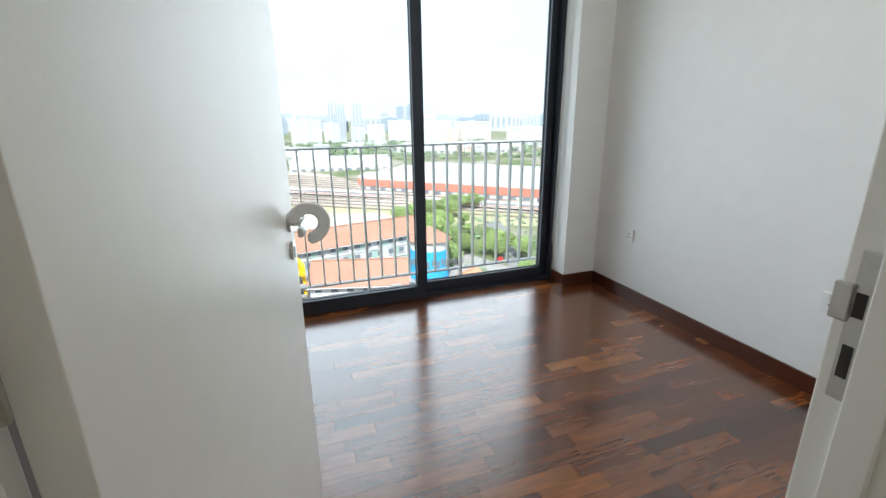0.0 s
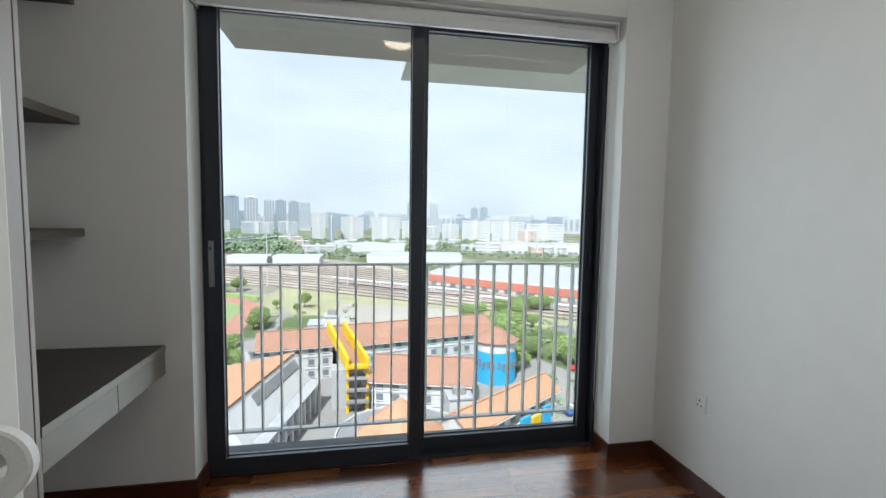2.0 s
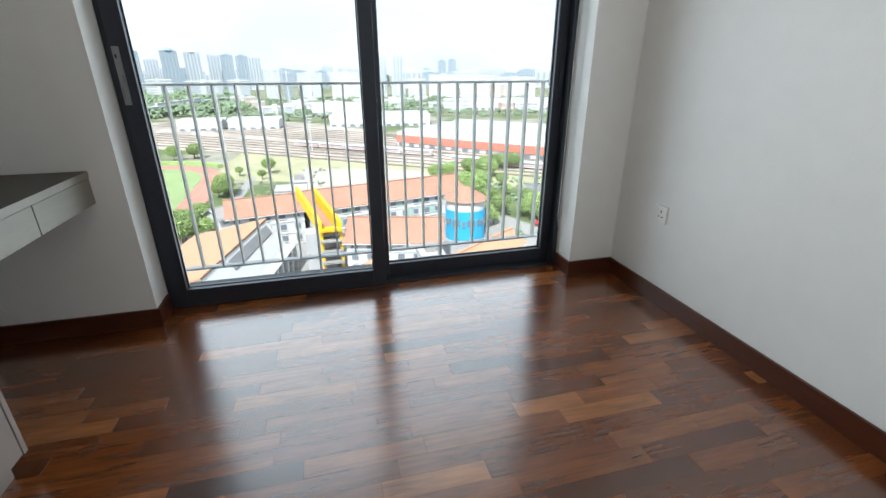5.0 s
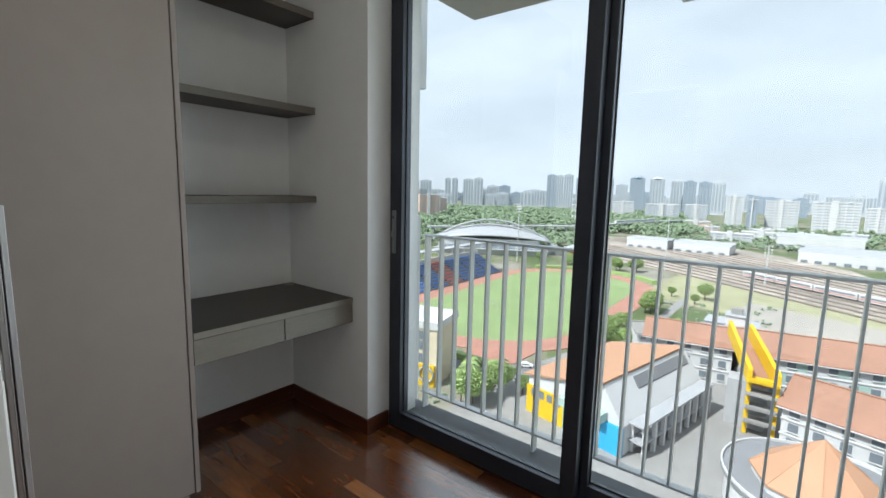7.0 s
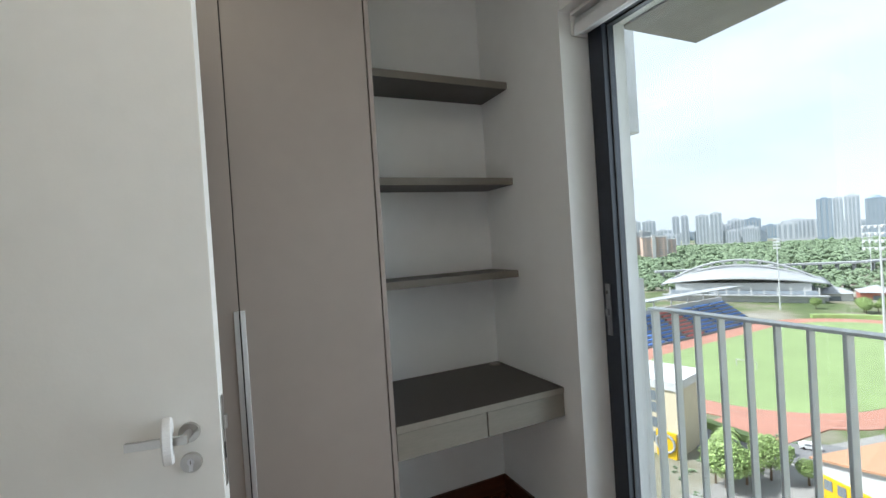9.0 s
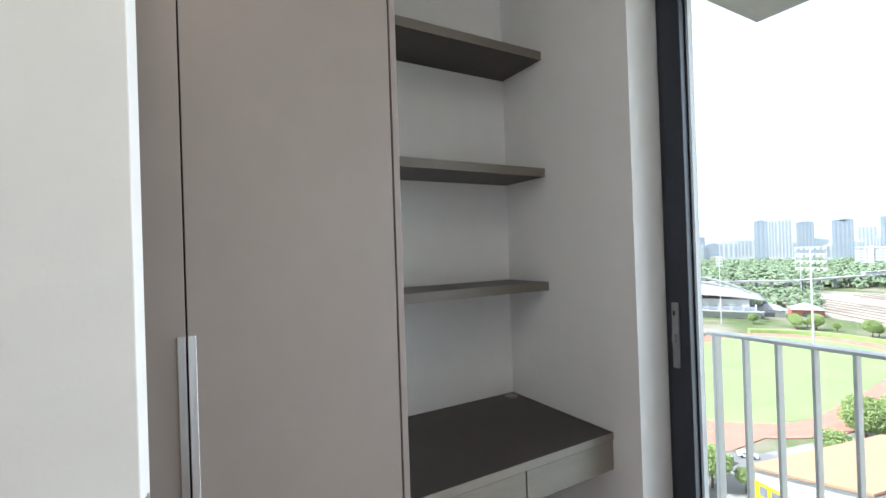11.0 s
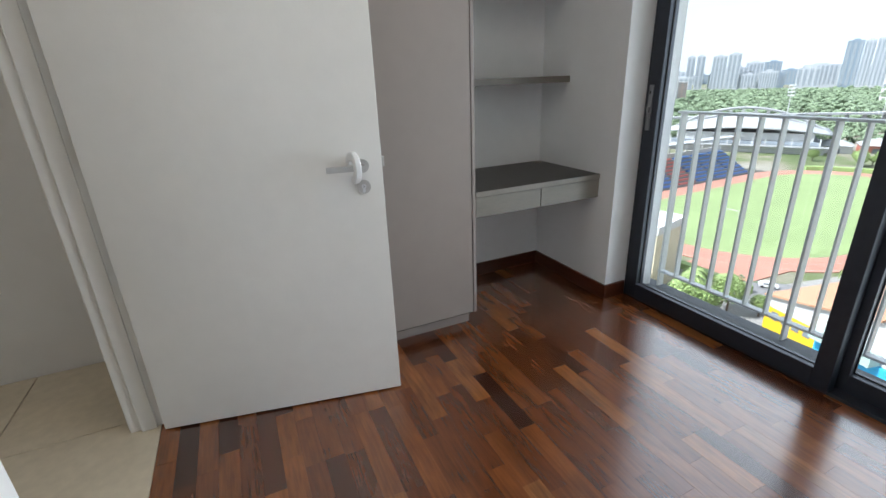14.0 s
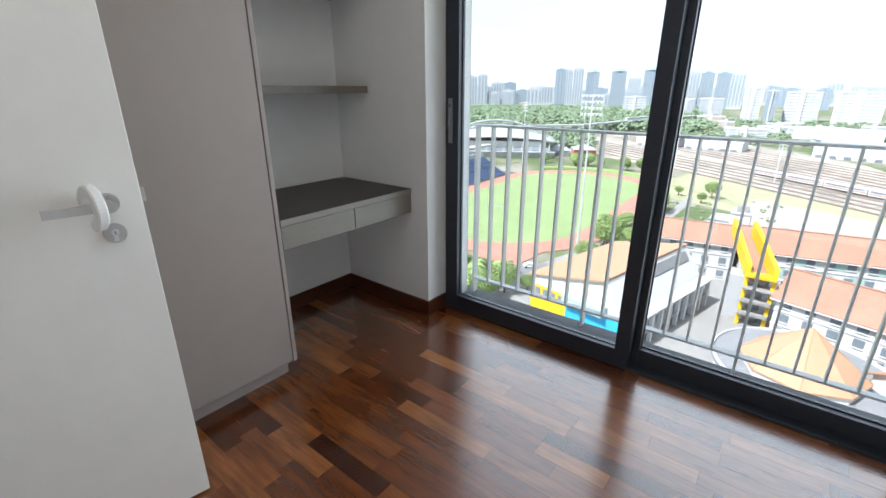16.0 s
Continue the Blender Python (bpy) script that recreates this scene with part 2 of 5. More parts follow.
M_RAIL = mat("light_grey_railing_paint", (0.84, 0.86, 0.86), 0.4, 0.1, scale=4, vary=0.06)
M_EXT = mat("white_exterior_render", (0.72, 0.73, 0.74), 0.8, scale=0.8, vary=0.07, bump=0.1, bscale=40)
# white slab greyed: the shade of its underside is in this colour
M_SLAB = mat("shaded_soffit", (0.40, 0.38, 0.37), 0.6, scale=1.2, vary=0.12, bump=0.05, bscale=30)
M_SILL = mat("grey_stone_sill", (0.13, 0.14, 0.15), 0.5, scale=5, vary=0.18)
M_BLIND = mat("white_roller_fabric", (0.76, 0.77, 0.78), 0.65, scale=40, vary=0.03, bump=0.05, bscale=500)
M_LAMP = emit("warm_lamp_diffuser", (1.0, 0.83, 0.61), 6.0)
M_LAMPC = emit("corridor_lamp_diffuser", (1.0, 0.84, 0.64), 8.0)
M_TILE = mat("cream_floor_tile", (0.66, 0.58, 0.44), 0.22, scale=3, vary=0.08)

# ---- room shell ----
WX, EX, SY, CZ = -0.695, 2.436, -2.345, 2.88     # west wall, east wall, south wall, ceiling
WIN0, WIN1, WINZ, NT = 0.0, 2.162, 2.43, 0.39   # window opening, its head, north wall thickness
DX0, DX1, DZ = -0.04, 1.015, 2.30               # door opening in the south wall

bm = bmesh.new()
box(bm, WX - 0.15, 0, -0.2, WIN0, NT, 3.1)
box(bm, WIN1, 0, -0.2, EX + 0.15, NT, 3.1)
box(bm, WIN0, 0.004, WINZ, WIN1, NT, 3.1)
box(bm, WIN0, 0.15, -0.2, WIN1, NT, -0.012)
solid("wall_north", bm, M_WALL, "white painted wall with a deep window opening", kind="structure")
solid("wall_east", bbox(EX, -4.6, -0.2, EX + 0.15, 0.0, 3.1), M_WALL, "plain white painted side wall", kind="structure")
solid("wall_west", bbox(WX - 0.15, -4.6, -0.2, WX, 0.0, 3.1), M_WALL, "white painted wall behind the wardrobe and desk", kind="structure")
bm = bmesh.new()
box(bm, WX, SY - 0.12, 0, DX0, SY, 3.1)
box(bm, DX1, SY - 0.12, 0, EX, SY, 3.1)
box(bm, DX0, SY - 0.12, DZ, DX1, SY, 3.1)
solid("wall_south", bm, M_WALL, "white painted wall with the bedroom doorway", kind="structure")
solid("wall_corridor", bbox(WX, -4.6, 0, EX, -4.45, 3.1), M_WALL, "plain white wall closing the corridor", kind="structure")
solid("ceiling", bbox(WX, -4.45, CZ, EX, 0, CZ + 0.2), M_CEIL, "plain white painted ceiling", kind="structure")

# skirting boards
for name, x0, y0, x1, y1 in (("baseboard_niche", WX, -0.822, WX + 0.014, 0.0), ("baseboard_pier", WX + 0.014, -0.014, WIN0 + 0.014, 0.0),
                             ("baseboard_reveal", WIN0, 0.0, WIN0 + 0.014, 0.148), ("baseboard_right_pier", WIN1 - 0.014, -0.014, EX - 0.014, 0.0),
                             ("baseboard_right_reveal", WIN1 - 0.014, 0.0, WIN1, 0.148), ("baseboard_east", EX - 0.014, SY, EX, 0.0),
                             ("baseboard_south", DX1 + 0.07, SY, EX - 0.014, SY + 0.014)):
    solid(name, bbox(x0, y0, 0.0, x1, y1, 0.09, 0.003), M_SKIRT, "dark red-brown wooden skirting board", kind="structure")

# corridor floor of cream tiles
floor_c = solid("floor_corridor", bbox(WX, -4.45, -0.2, EX, SY - 0.02, -0.012), M_TILE, "cream tiled corridor floor", kind="structure")
tile_me = mesh_of("tile", bbox(-0.298, -0.298, -0.011, 0.298, 0.298, 0.0, 0.002, 1), M_TILE)
for i in range(5):
    for j in range(3):
        piece("tile", tile_me, floor_c, pose(WX + 0.3 + i * 0.6, SY - 0.32 - j * 0.6, 0))

# ---- window ----
win = tagged(new("window_1"), "tall two-panel charcoal aluminium sliding window", "window", kind="structure")
FY0, FY1 = 0.15, 0.295


def ring(x0, x1, z0, z1, y0, y1, wl_, wr, wb, wt, b=0.003):
    bm_ = bmesh.new()
    box(bm_, x0, y0, z0, x0 + wl_, y1, z1)
    box(bm_, x1 - wr, y0, z0, x1, y1, z1)
    box(bm_, x0 + wl_, y0, z0, x1 - wr, y1, z0 + wb)
    box(bm_, x0 + wl_, y0, z1 - wt, x1 - wr, y1, z1)
    return bevel(bm_, b) if b else bm_


part("outer_frame", ring(WIN0 + 0.002, WIN1 - 0.002, -0.01, WINZ - 0.002, FY0 + 0.01, FY1, 0.024, 0.024, 0.026, 0.03), M_FRAME, win)
sash_l = part("sash", ring(WIN0 + 0.022, 1.105, 0.012, WINZ - 0.03, FY0, FY0 + 0.055, 0.072, 0.066, 0.086, 0.044), M_FRAME, win)
sash_r = part("sash", ring(1.06, WIN1 - 0.022, 0.012, WINZ - 0.03, FY0 + 0.068, FY0 + 0.123, 0.074, 0.06, 0.084, 0.044), M_FRAME, win)
for sash, x0, x1, y in ((sash_l, 0.094, 1.039, FY0 + 0.036), (sash_r, 1.134, 2.08, FY0 + 0.104)):
    pane = part("pane", bbox(x0 - 0.004, y, 0.093, x1 + 0.004, y + 0.006, WINZ - 0.07), M_GLASS, sash, "lightly tinted glass pane")
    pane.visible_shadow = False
    part("gasket", ring(x0 - 0.001, x1 + 0.001, 0.0955, WINZ - 0.073, y - 0.006, y - 0.001, 0.006, 0.006, 0.006, 0.006, 0), M_RUBBER, sash, "black rubber gasket")
bm = bbox(0.034, FY0 - 0.008, 0.995, 0.060, FY0 - 0.0005, 1.225, 0.002)
lock = part("latch_plate", bm, M_LATCH, sash_l, "satin steel latch plate")
bm = bbox(0.040, FY0 - 0.022, 1.085, 0.053, FY0 - 0.0085, 1.115, 0.003)
box(bm, 0.042, FY0 - 0.011, 1.012, 0.052, FY0 - 0.0085, 1.075)
part("latch_knob", bm, M_LATCH, sash_l, "small steel latch")
for z in (1.022, 1.15):
    part("latch_slot", bbox(0.0405, FY0 - 0.0105, z + 0.03 * (z > 1.1), 0.0475, FY0 - 0.0082, z + 0.045), M_DARK, lock, "dark slot")
part("pull_handle", bbox(2.105, FY0 + 0.055, 0.99, 2.128, FY0 + 0.0675, 1.22, 0.003), M_FRAME, sash_r, "dark recessed pull handle")
solid("window_sill", bbox(WIN0, FY1, -0.012, WIN1, NT + 0.004, 0.012, 0.003), M_SILL, "grey stone outer window sill", kind="structure")

# ledge, slabs and fins of the facade outside
solid("facade_ledge", bbox(-0.32, NT + 0.005, -0.25, 2.6, 0.54, -0.03, 0.006), M_SILL, "grey concrete ledge under the railing", kind="structure")
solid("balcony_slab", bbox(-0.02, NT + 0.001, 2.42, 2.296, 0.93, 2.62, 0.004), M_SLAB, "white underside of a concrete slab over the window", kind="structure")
bm = bbox(1.09, 0.95, 2.44, 3.6, 1.44, 2.60, 0.006)
box(bm, 2.3, NT + 0.001, 2.44, 3.6, 0.94, 2.60)
solid("upper_ledge", bm, M_EXT, "stepped white concrete ledge above the window", kind="structure")
bm = bbox(-1.6, NT + 0.001, 2.12, -0.66, 1.22, 4.6, 0.01)
box(bm, -1.6, NT + 0.001, -2.4, -0.70, 1.22, 1.12)
solid("facade_bay", bm, M_EXT, "white projecting bay of the same facade", kind="structure")
bm = bmesh.new()
box(bm, -14, NT - 0.2, -52, WX - 0.151, NT, 3.1)
box(bm, EX + 0.151, NT - 0.2, -52, 16, NT, 3.1)
box(bm, WX - 0.15, NT - 0.2, -52, EX + 0.15, NT - 0.001, -0.26)
solid("facade", bm, M_EXT, "white rendered facade of the apartment tower", kind="structure")

# railing
rail = thing("balcony_railing", "light grey painted steel railing with flat upright bars", "railing", (0, 0.5, -0.03))
part("top_rail", bbox(-0.035, -0.028, 1.09, 2.30, 0.028, 1.102, 0.002), M_RAIL, rail)
part("bottom_rail", bbox(-0.03, -0.02, 0.095, 2.295, 0.02, 0.107, 0.002), M_RAIL, rail)
bar_me = mesh_of("bar", bbox(-0.005, -0.02, 0.107, 0.005, 0.02, 1.09, 0.0015, 1), M_RAIL)
post_me = mesh_of("post", bbox(-0.0065, -0.024, 0.0, 0.0065, 0.024, 1.09, 0.0015, 1), M_RAIL)
for i in range(22):
    post = i % 7 == 0
    piece("post" if post else "bar", post_me if post else bar_me, rail, pose(-0.012 + i * 0.1085, 0, 0))

# roller blind, rolled up under the head of the opening
blind = thing("roller_blind", "white roller blind rolled up at the window head", "blind", (0, 0.103, WINZ))
bm = bmesh.new()
cyl(bm, (0.03, 0, -0.060), (WIN1 - 0.03, 0, -0.060), 0.040, n=24)
part("fabric_roll", bm, M_BLIND, blind, smooth=True)
part("head_rail", bbox(0.012, -0.05, -0.018, WIN1 - 0.012, 0.045, -0.003, 0.003), M_PLASTIC, blind)
part("bottom_bar", bbox(0.03, -0.046, -0.112, WIN1 - 0.03, -0.032, -0.062, 0.005), M_BLIND, blind)
for x in (0.010, WIN1 - 0.022):
    part("bracket", bbox(x, -0.05, -0.105, x + 0.012, 0.04, -0.019, 0.005), M_PLASTIC, blind, "white plastic end bracket")
cu = bpy.data.curves.new("cord", "CURVE")
cu.dimensions, cu.bevel_depth, cu.bevel_resolution = "3D", 0.0022, 1
sp = cu.splines.new("POLY")
chain = [(2.138, 0.005, -0.06), (2.14, 0.008, -1.2), (2.142, 0.01, -2.1), (2.138, 0.018, -2.17), (2.132, 0.024, -2.10), (2.134, 0.02, -1.2), (2.136, 0.014, -0.06)]
sp.points.add(len(chain) - 1)
for q, c in zip(sp.points, chain):
    q.co = (*c, 1)
cu.materials.append(M_PLASTIC)
cord = new("pull_chain", cu)
cord.parent = blind

# ---- door ----
frame_1 = tagged(new("door_frame"), "white painted timber door frame", "door frame", kind="structure")
for name, a in (("jamb", (DX0, SY - 0.13, 0, DX0 + 0.025, SY + 0.01, DZ)), ("jamb", (DX1 - 0.025, SY - 0.13, 0, DX1, SY + 0.01, DZ)),
                ("head", (DX0 + 0.025, SY - 0.13, DZ - 0.025, DX1 - 0.025, SY + 0.01, DZ)),
                ("stop", (DX0 + 0.025, SY - 0.09, 0, DX0 + 0.037, SY - 0.035, DZ - 0.025)), ("stop", (DX1 - 0.037, SY - 0.09, 0, DX1 - 0.025, SY - 0.035, DZ - 0.025)),
                ("architrave", (DX0 - 0.06, SY, 0, DX0 + 0.005, SY + 0.018, DZ + 0.06)), ("architrave", (DX1 - 0.005, SY, 0, DX1 + 0.06, SY + 0.018, DZ + 0.06)),
                ("architrave", (DX0 + 0.005, SY, DZ - 0.005, DX1 - 0.005, SY + 0.018, DZ + 0.06)),
                ("architrave", (DX0 - 0.06, SY - 0.138, 0, DX0 + 0.005, SY - 0.12, DZ + 0.06)), ("architrave", (DX1 - 0.005, SY - 0.138, 0, DX1 + 0.06, SY - 0.12, DZ + 0.06))):
    part(name, bbox(*a, 0.003), M_DOOR, frame_1)
bm = bbox(DX1 - 0.0285, SY - 0.034, 0.845, DX1 - 0.025, SY - 0.008, 1.085, 0.001)
strike = part("strike_plate", bm, M_STEEL, frame_1, "satin steel strike plate")
part("strike_hole", bbox(DX1 - 0.0295, SY - 0.029, 0.983, DX1 - 0.0286, SY - 0.014, 1.022), M_DARK, strike)
part("strike_hole", bbox(DX1 - 0.0295, SY - 0.029, 0.883, DX1 - 0.0286, SY - 0.014, 0.937), M_DARK, strike)
part("strike_lip", bbox(DX1 - 0.034, SY - 0.012, 0.973, DX1 - 0.024, SY + 0.014, 1.033, 0.003), M_STEEL, strike)

LEAF = 0.963
door = thing("door_1", "white painted flush bedroom door standing wide open", "door", (-0.009, SY + 0.006, 0.008), 78.7)
part("leaf", bbox(0, -0.044, 0, LEAF, 0, 2.255, 0.002), M_DOOR, door)
for z in (0.25, 1.1, 2.0):
    bm = bmesh.new()
    cyl(bm, (-0.004, 0.004, z - 0.05), (-0.004, 0.004, z + 0.05), 0.006, n=10)
    part("hinge", bm, M_STEEL, door, "steel butt hinge")
lockcase = part("lock_plate", bbox(LEAF - 0.0005, -0.033, 0.835, LEAF + 0.0022, -0.011, 1.075, 0.0008), M_STEEL, door, "satin steel lock forend plate")
part("latch_bolt", bbox(LEAF + 0.002, -0.028, 0.985, LEAF + 0.011, -0.016, 1.022, 0.002), M_STEEL, lockcase)
part("bolt_slot", bbox(LEAF + 0.0023, -0.028, 0.905, LEAF + 0.003, -0.016, 0.948), M_DARK, lockcase)
for z in (0.85, 0.88, 1.06):
    bm = bmesh.new()
    cyl(bm, (LEAF + 0.002, -0.022, z), (LEAF + 0.0034, -0.022, z), 0.004, n=10)
    part("screw", bm, M_STEEL, lockcase)
HX, HZ = LEAF - 0.074, 0.996
for side, y0 in ((-1, -0.044), (1, 0.0)):
    bm = bmesh.new()
    cyl(bm, (HX, y0, HZ), (HX, y0 + side * 0.009, HZ), 0.026, 0.025, n=28)
    cyl(bm, (HX, y0 + side * 0.009, HZ), (HX, y0 + side * 0.052, HZ), 0.010, n=16)
    box(bm, HX - 0.128, min(y0 + side * 0.045, y0 + side * 0.057), HZ - 0.010, HX + 0.011, max(y0 + side * 0.045, y0 + side * 0.057), HZ + 0.010)
    part("lever_handle", bm, M_STEEL, door, "satin steel lever handle on a round rose")
    bm = bmesh.new()
    cyl(bm, (HX, y0, HZ - 0.078), (HX, y0 + side * 0.009, HZ - 0.078), 0.026, 0.025, n=28)
    esc = part("cylinder_rose", bm, M_STEEL, door, "round steel lock rose")
    if side < 0:
        bm = bmesh.new()
        cyl(bm, (HX, y0 - 0.009, HZ - 0.075), (HX, y0 - 0.012, HZ - 0.075), 0.0085, n=16)
        box(bm, HX - 0.005, y0 - 0.0118, HZ - 0.098, HX + 0.005, y0 - 0.009, HZ - 0.08)
        part("key_cylinder", bm, M_ALU, esc)
        part("key_slot", bbox(HX - 0.001, y0 - 0.0125, HZ - 0.08, HX + 0.001, y0 - 0.0121, HZ - 0.071), M_DARK, esc)
    else:
        bm = bbox(HX - 0.013, y0 + 0.022, HZ - 0.087, HX + 0.013, y0 + 0.036, HZ - 0.069, 0.003)
        cyl(bm, (HX, y0 + 0.009, HZ - 0.078), (HX, y0 + 0.023, HZ - 0.078), 0.006, n=12)
        part("thumb_turn", bm, M_STEEL, esc)

# foam finger guard hung over the outer lever: a thick letter C
guard = thing("door_guard", "white foam C-shaped finger guard hung on the door lever", "door guard", (-0.009, SY + 0.006, 0.008), 78.7)
bm = bmesh.new()
N = 26
GX, GY, GZ = HX - 0.032, -0.044 - 0.058, HZ + 0.004
prev = None
rings_ = []
for i in range(N + 1):
    a = radians(8 + 268 * i / N)
    ro, ri = 0.056, 0.026
    if i in (0, N):
        ro, ri = 0.049, 0.033
    rings_.append([bm.verts.new((GX + dx, GY + r * math.cos(a) * 1.0, GZ + r * math.sin(a))) for r, dx in ((ro, -0.008), (ro, 0.008), (ro - 0.004, 0.0115), (ri + 0.004, 0.0115), (ri, 0.008), (ri, -0.008), (ri + 0.004, -0.0115), (ro - 0.004, -0.0115))])
for p_, q_ in zip(rings_, rings_[1:]):
    for k in range(8):
        bm.faces.new((p_[k], p_[(k + 1) % 8], q_[(k + 1) % 8], q_[k]))
bm.faces.new(rings_[0])
bm.faces.new(rings_[-1][::-1])
bmesh.ops.recalc_face_normals(bm, faces=bm.faces[:])
GUARD_TURN = Matrix.Rotation(radians(16), 3, "Z")
bmesh.ops.rotate(bm, cent=(GX, GY, GZ), matrix=GUARD_TURN, verts=bm.verts)
part("foam_ring", bm, M_FOAM, guard, smooth=False)
for k, (dy, dz, w) in enumerate(((-0.036, -0.016, 0.006), (-0.041, -0.004, 0.008), (-0.039, 0.008, 0.005))):
    bm = bbox(GX + 0.0116, GY + dy - 0.002, GZ + dz - w, GX + 0.0122, GY + dy + 0.002, GZ + dz + w * 0.4)
    bmesh.ops.rotate(bm, cent=(GX, GY, GZ), matrix=GUARD_TURN, verts=bm.verts)
    part("printed_mark", bm, M_PRINT, guard, "small dark printed marks")

# ---- built-in wardrobe ----
FX, WY0, WY1 = -0.116, -2.335, -0.822
ward = thing("wardrobe", "tall built-in taupe laminate wardrobe with three hinged doors", "wardrobe", (0, 0, 0))
# carcass coloured near black so the gaps between doors look shaded
part("carcass", bbox(WX + 0.003, WY0, 0.06, FX - 0.022, WY1 - 0.02, 2.80), M_DARK, ward, "cabinet carcass board darkened for the shade in the door gaps")
part("side_panel", bbox(WX + 0.004, WY1 - 0.018, 0.07, FX, WY1, 2.815, 0.0015), M_LAM, ward)
part("plinth", bbox(FX - 0.06, WY0, 0.0, FX - 0.04, WY1 - 0.05, 0.075, 0.001), M_LAM, ward)
part("plinth_return", bbox(WX + 0.015, WY1 - 0.05, 0.0, FX - 0.04, WY1 - 0.03, 0.07, 0.001), M_LAM, ward)
part("top_filler", bbox(WX + 0.004, WY0, 2.816, FX - 0.012, WY1 - 0.045, 2.878, 0.001), M_LAM, ward)
part("end_filler", bbox(FX - 0.02, WY0, 0.06, FX - 0.004, WY0 + 0.03, 2.81, 0.001), M_LAM, ward)
ydoor = [WY0 + 0.034, -1.84, -1.342, WY1 - 0.0215]
for k in range(3):
    y0, y1 = ydoor[k] + 0.0018, ydoor[k + 1] - 0.0018
    d = part("door", bbox(FX - 0.02, y0, 0.076, FX, y1, 2.812, 0.001, 1), M_LAM, ward)
    strips = {0: (y1,), 1: (y1,), 2: (y0,)}[k]
    for y in strips:
        s_ = 1 if y == y0 else -1
        ya, yb = sorted((y, y + s_ * 0.016))
        bm = bbox(FX - 0.004, ya, 0.079, FX + 0.004, yb, 1.266, 0.001, 1)
        yc, yd = sorted((y + s_ * 0.001, y + s_ * 0.004))
        box(bm, FX + 0.004, yc, 0.079, FX + 0.012, yd, 1.266)
        part("pull_profile", bm, M_ALU, d, "vertical aluminium edge pull")

# ---- desk and shelves in the niche ----
desk = thing("desk", "built-in wall desk with dark laminate top and drawers", "desk", (0, 0, 0))
DXF = -0.115
top = part("worktop", bbox(WX + 0.003, WY1 + 0.002, 0.722, DXF, -0.003, 0.75, 0.001), M_LAMTOP, desk)
part("edge_band", bbox(DXF, WY1 + 0.002, 0.722, DXF + 0.002, -0.003, 0.7495), M_LAMEDGE, top, "grey-brown edge band")
part("carcass", bbox(WX + 0.004, WY1 + 0.006, 0.635, DXF - 0.03, -0.006, 0.721), M_LAMTOP, desk)
for y0, y1 in ((WY1 + 0.002, -0.4165), (-0.4115, -0.003)):
    part("drawer_front", bbox(DXF - 0.018, y0, 0.614, DXF - 0.001, y1, 0.7195, 0.0012, 1), M_LAMFRONT, desk, "plain grey-brown drawer front")
bm = bmesh.new()
cyl(bm, (-0.64, -0.055, 0.75), (-0.64, -0.055, 0.756), 0.03, 0.028, n=24)
part("cable_grommet", bm, M_LAMEDGE, desk, "round cable grommet cap")
for z in (1.287, 1.772, 2.272):
    sh = thing("wall_shelf", "dark brown laminate wall shelf fixed in the niche", "shelf", (0, 0, z), group="shelves over the desk")
    b = part("board", bbox(WX + 0.003, WY1 + 0.002, -0.036, -0.426, -0.003, 0.0, 0.001), M_LAMTOP, sh)
    part("edge_band", bbox(-0.426, WY1 + 0.002, -0.036, -0.424, -0.003, -0.0005), M_SHEDGE, b, "dark brown edge band")

# ---- ceiling lamp, socket, floor stop ----
lamp = thing("ceiling_lamp", "round flush ceiling lamp glowing warm white", "ceiling lamp", (1.11, -1.37, CZ))
bm = bmesh.new()
cyl(bm, (0, 0, -0.02), (0, 0, -0.001), 0.15, n=40)
part("base", bm, M_PLASTIC, lamp)
bm = bmesh.new()
bmesh.ops.create_uvsphere(bm, u_segments=40, v_segments=16, radius=0.142)
bmesh.ops.delete(bm, geom=[v for v in bm.verts if v.co.z > 0.001], context="VERTS")
bmesh.ops.scale(bm, vec=(1, 1, 0.42), verts=bm.verts)
bmesh.ops.translate(bm, vec=(0, 0, -0.02), verts=bm.verts)
part("diffuser", bm, M_LAMP, lamp, "warm glowing diffuser", smooth=True)
hall = thing("corridor_lamp", "round warm ceiling light of the corridor", "ceiling lamp", (0.5, -3.4, CZ))
bm = bmesh.new()
cyl(bm, (0, 0, -0.02), (0, 0, -0.001), 0.13, n=32)
part("base", bm, M_PLASTIC, hall)
bm = bmesh.new()
cyl(bm, (0, 0, -0.035), (0, 0, -0.0205), 0.10, 0.12, n=32)
part("diffuser", bm, M_LAMPC, hall, "warm glowing diffuser")


def socket(at):
    so = thing("wall_socket", "white switched three-pin wall socket", "socket", at)
    part("plate", bbox(-0.010, -0.043, -0.043, 0.0, 0.043, 0.043, 0.003), M_PLASTIC, so)
    part("rocker", bbox(-0.0125, 0.012, 0.010, -0.0101, 0.028, 0.034, 0.001), M_PLASTIC, so, "white rocker switch")
    for y, z, w, h in ((-0.006, 0.013, 0.003, 0.006), (-0.017, -0.012, 0.005, 0.0025), (0.006, -0.012, 0.005, 0.0025)):
        part("pin_hole", bbox(-0.0106, y - w, z - h, -0.0101, y + w, z + h), M_DARK, so)
    return so


socket((EX, -0.347, 0.462))
socket((EX, -1.60, 0.462))
stop = thing("door_stop", "small round chrome magnetic door stop on the floor", "door stop", (-0.05, -1.45, 0.0))
bm = bmesh.new()
cyl(bm, (0, 0, 0), (0, 0, 0.012), 0.027, 0.024, n=28)
part("cup", bm, M_STEEL, stop)
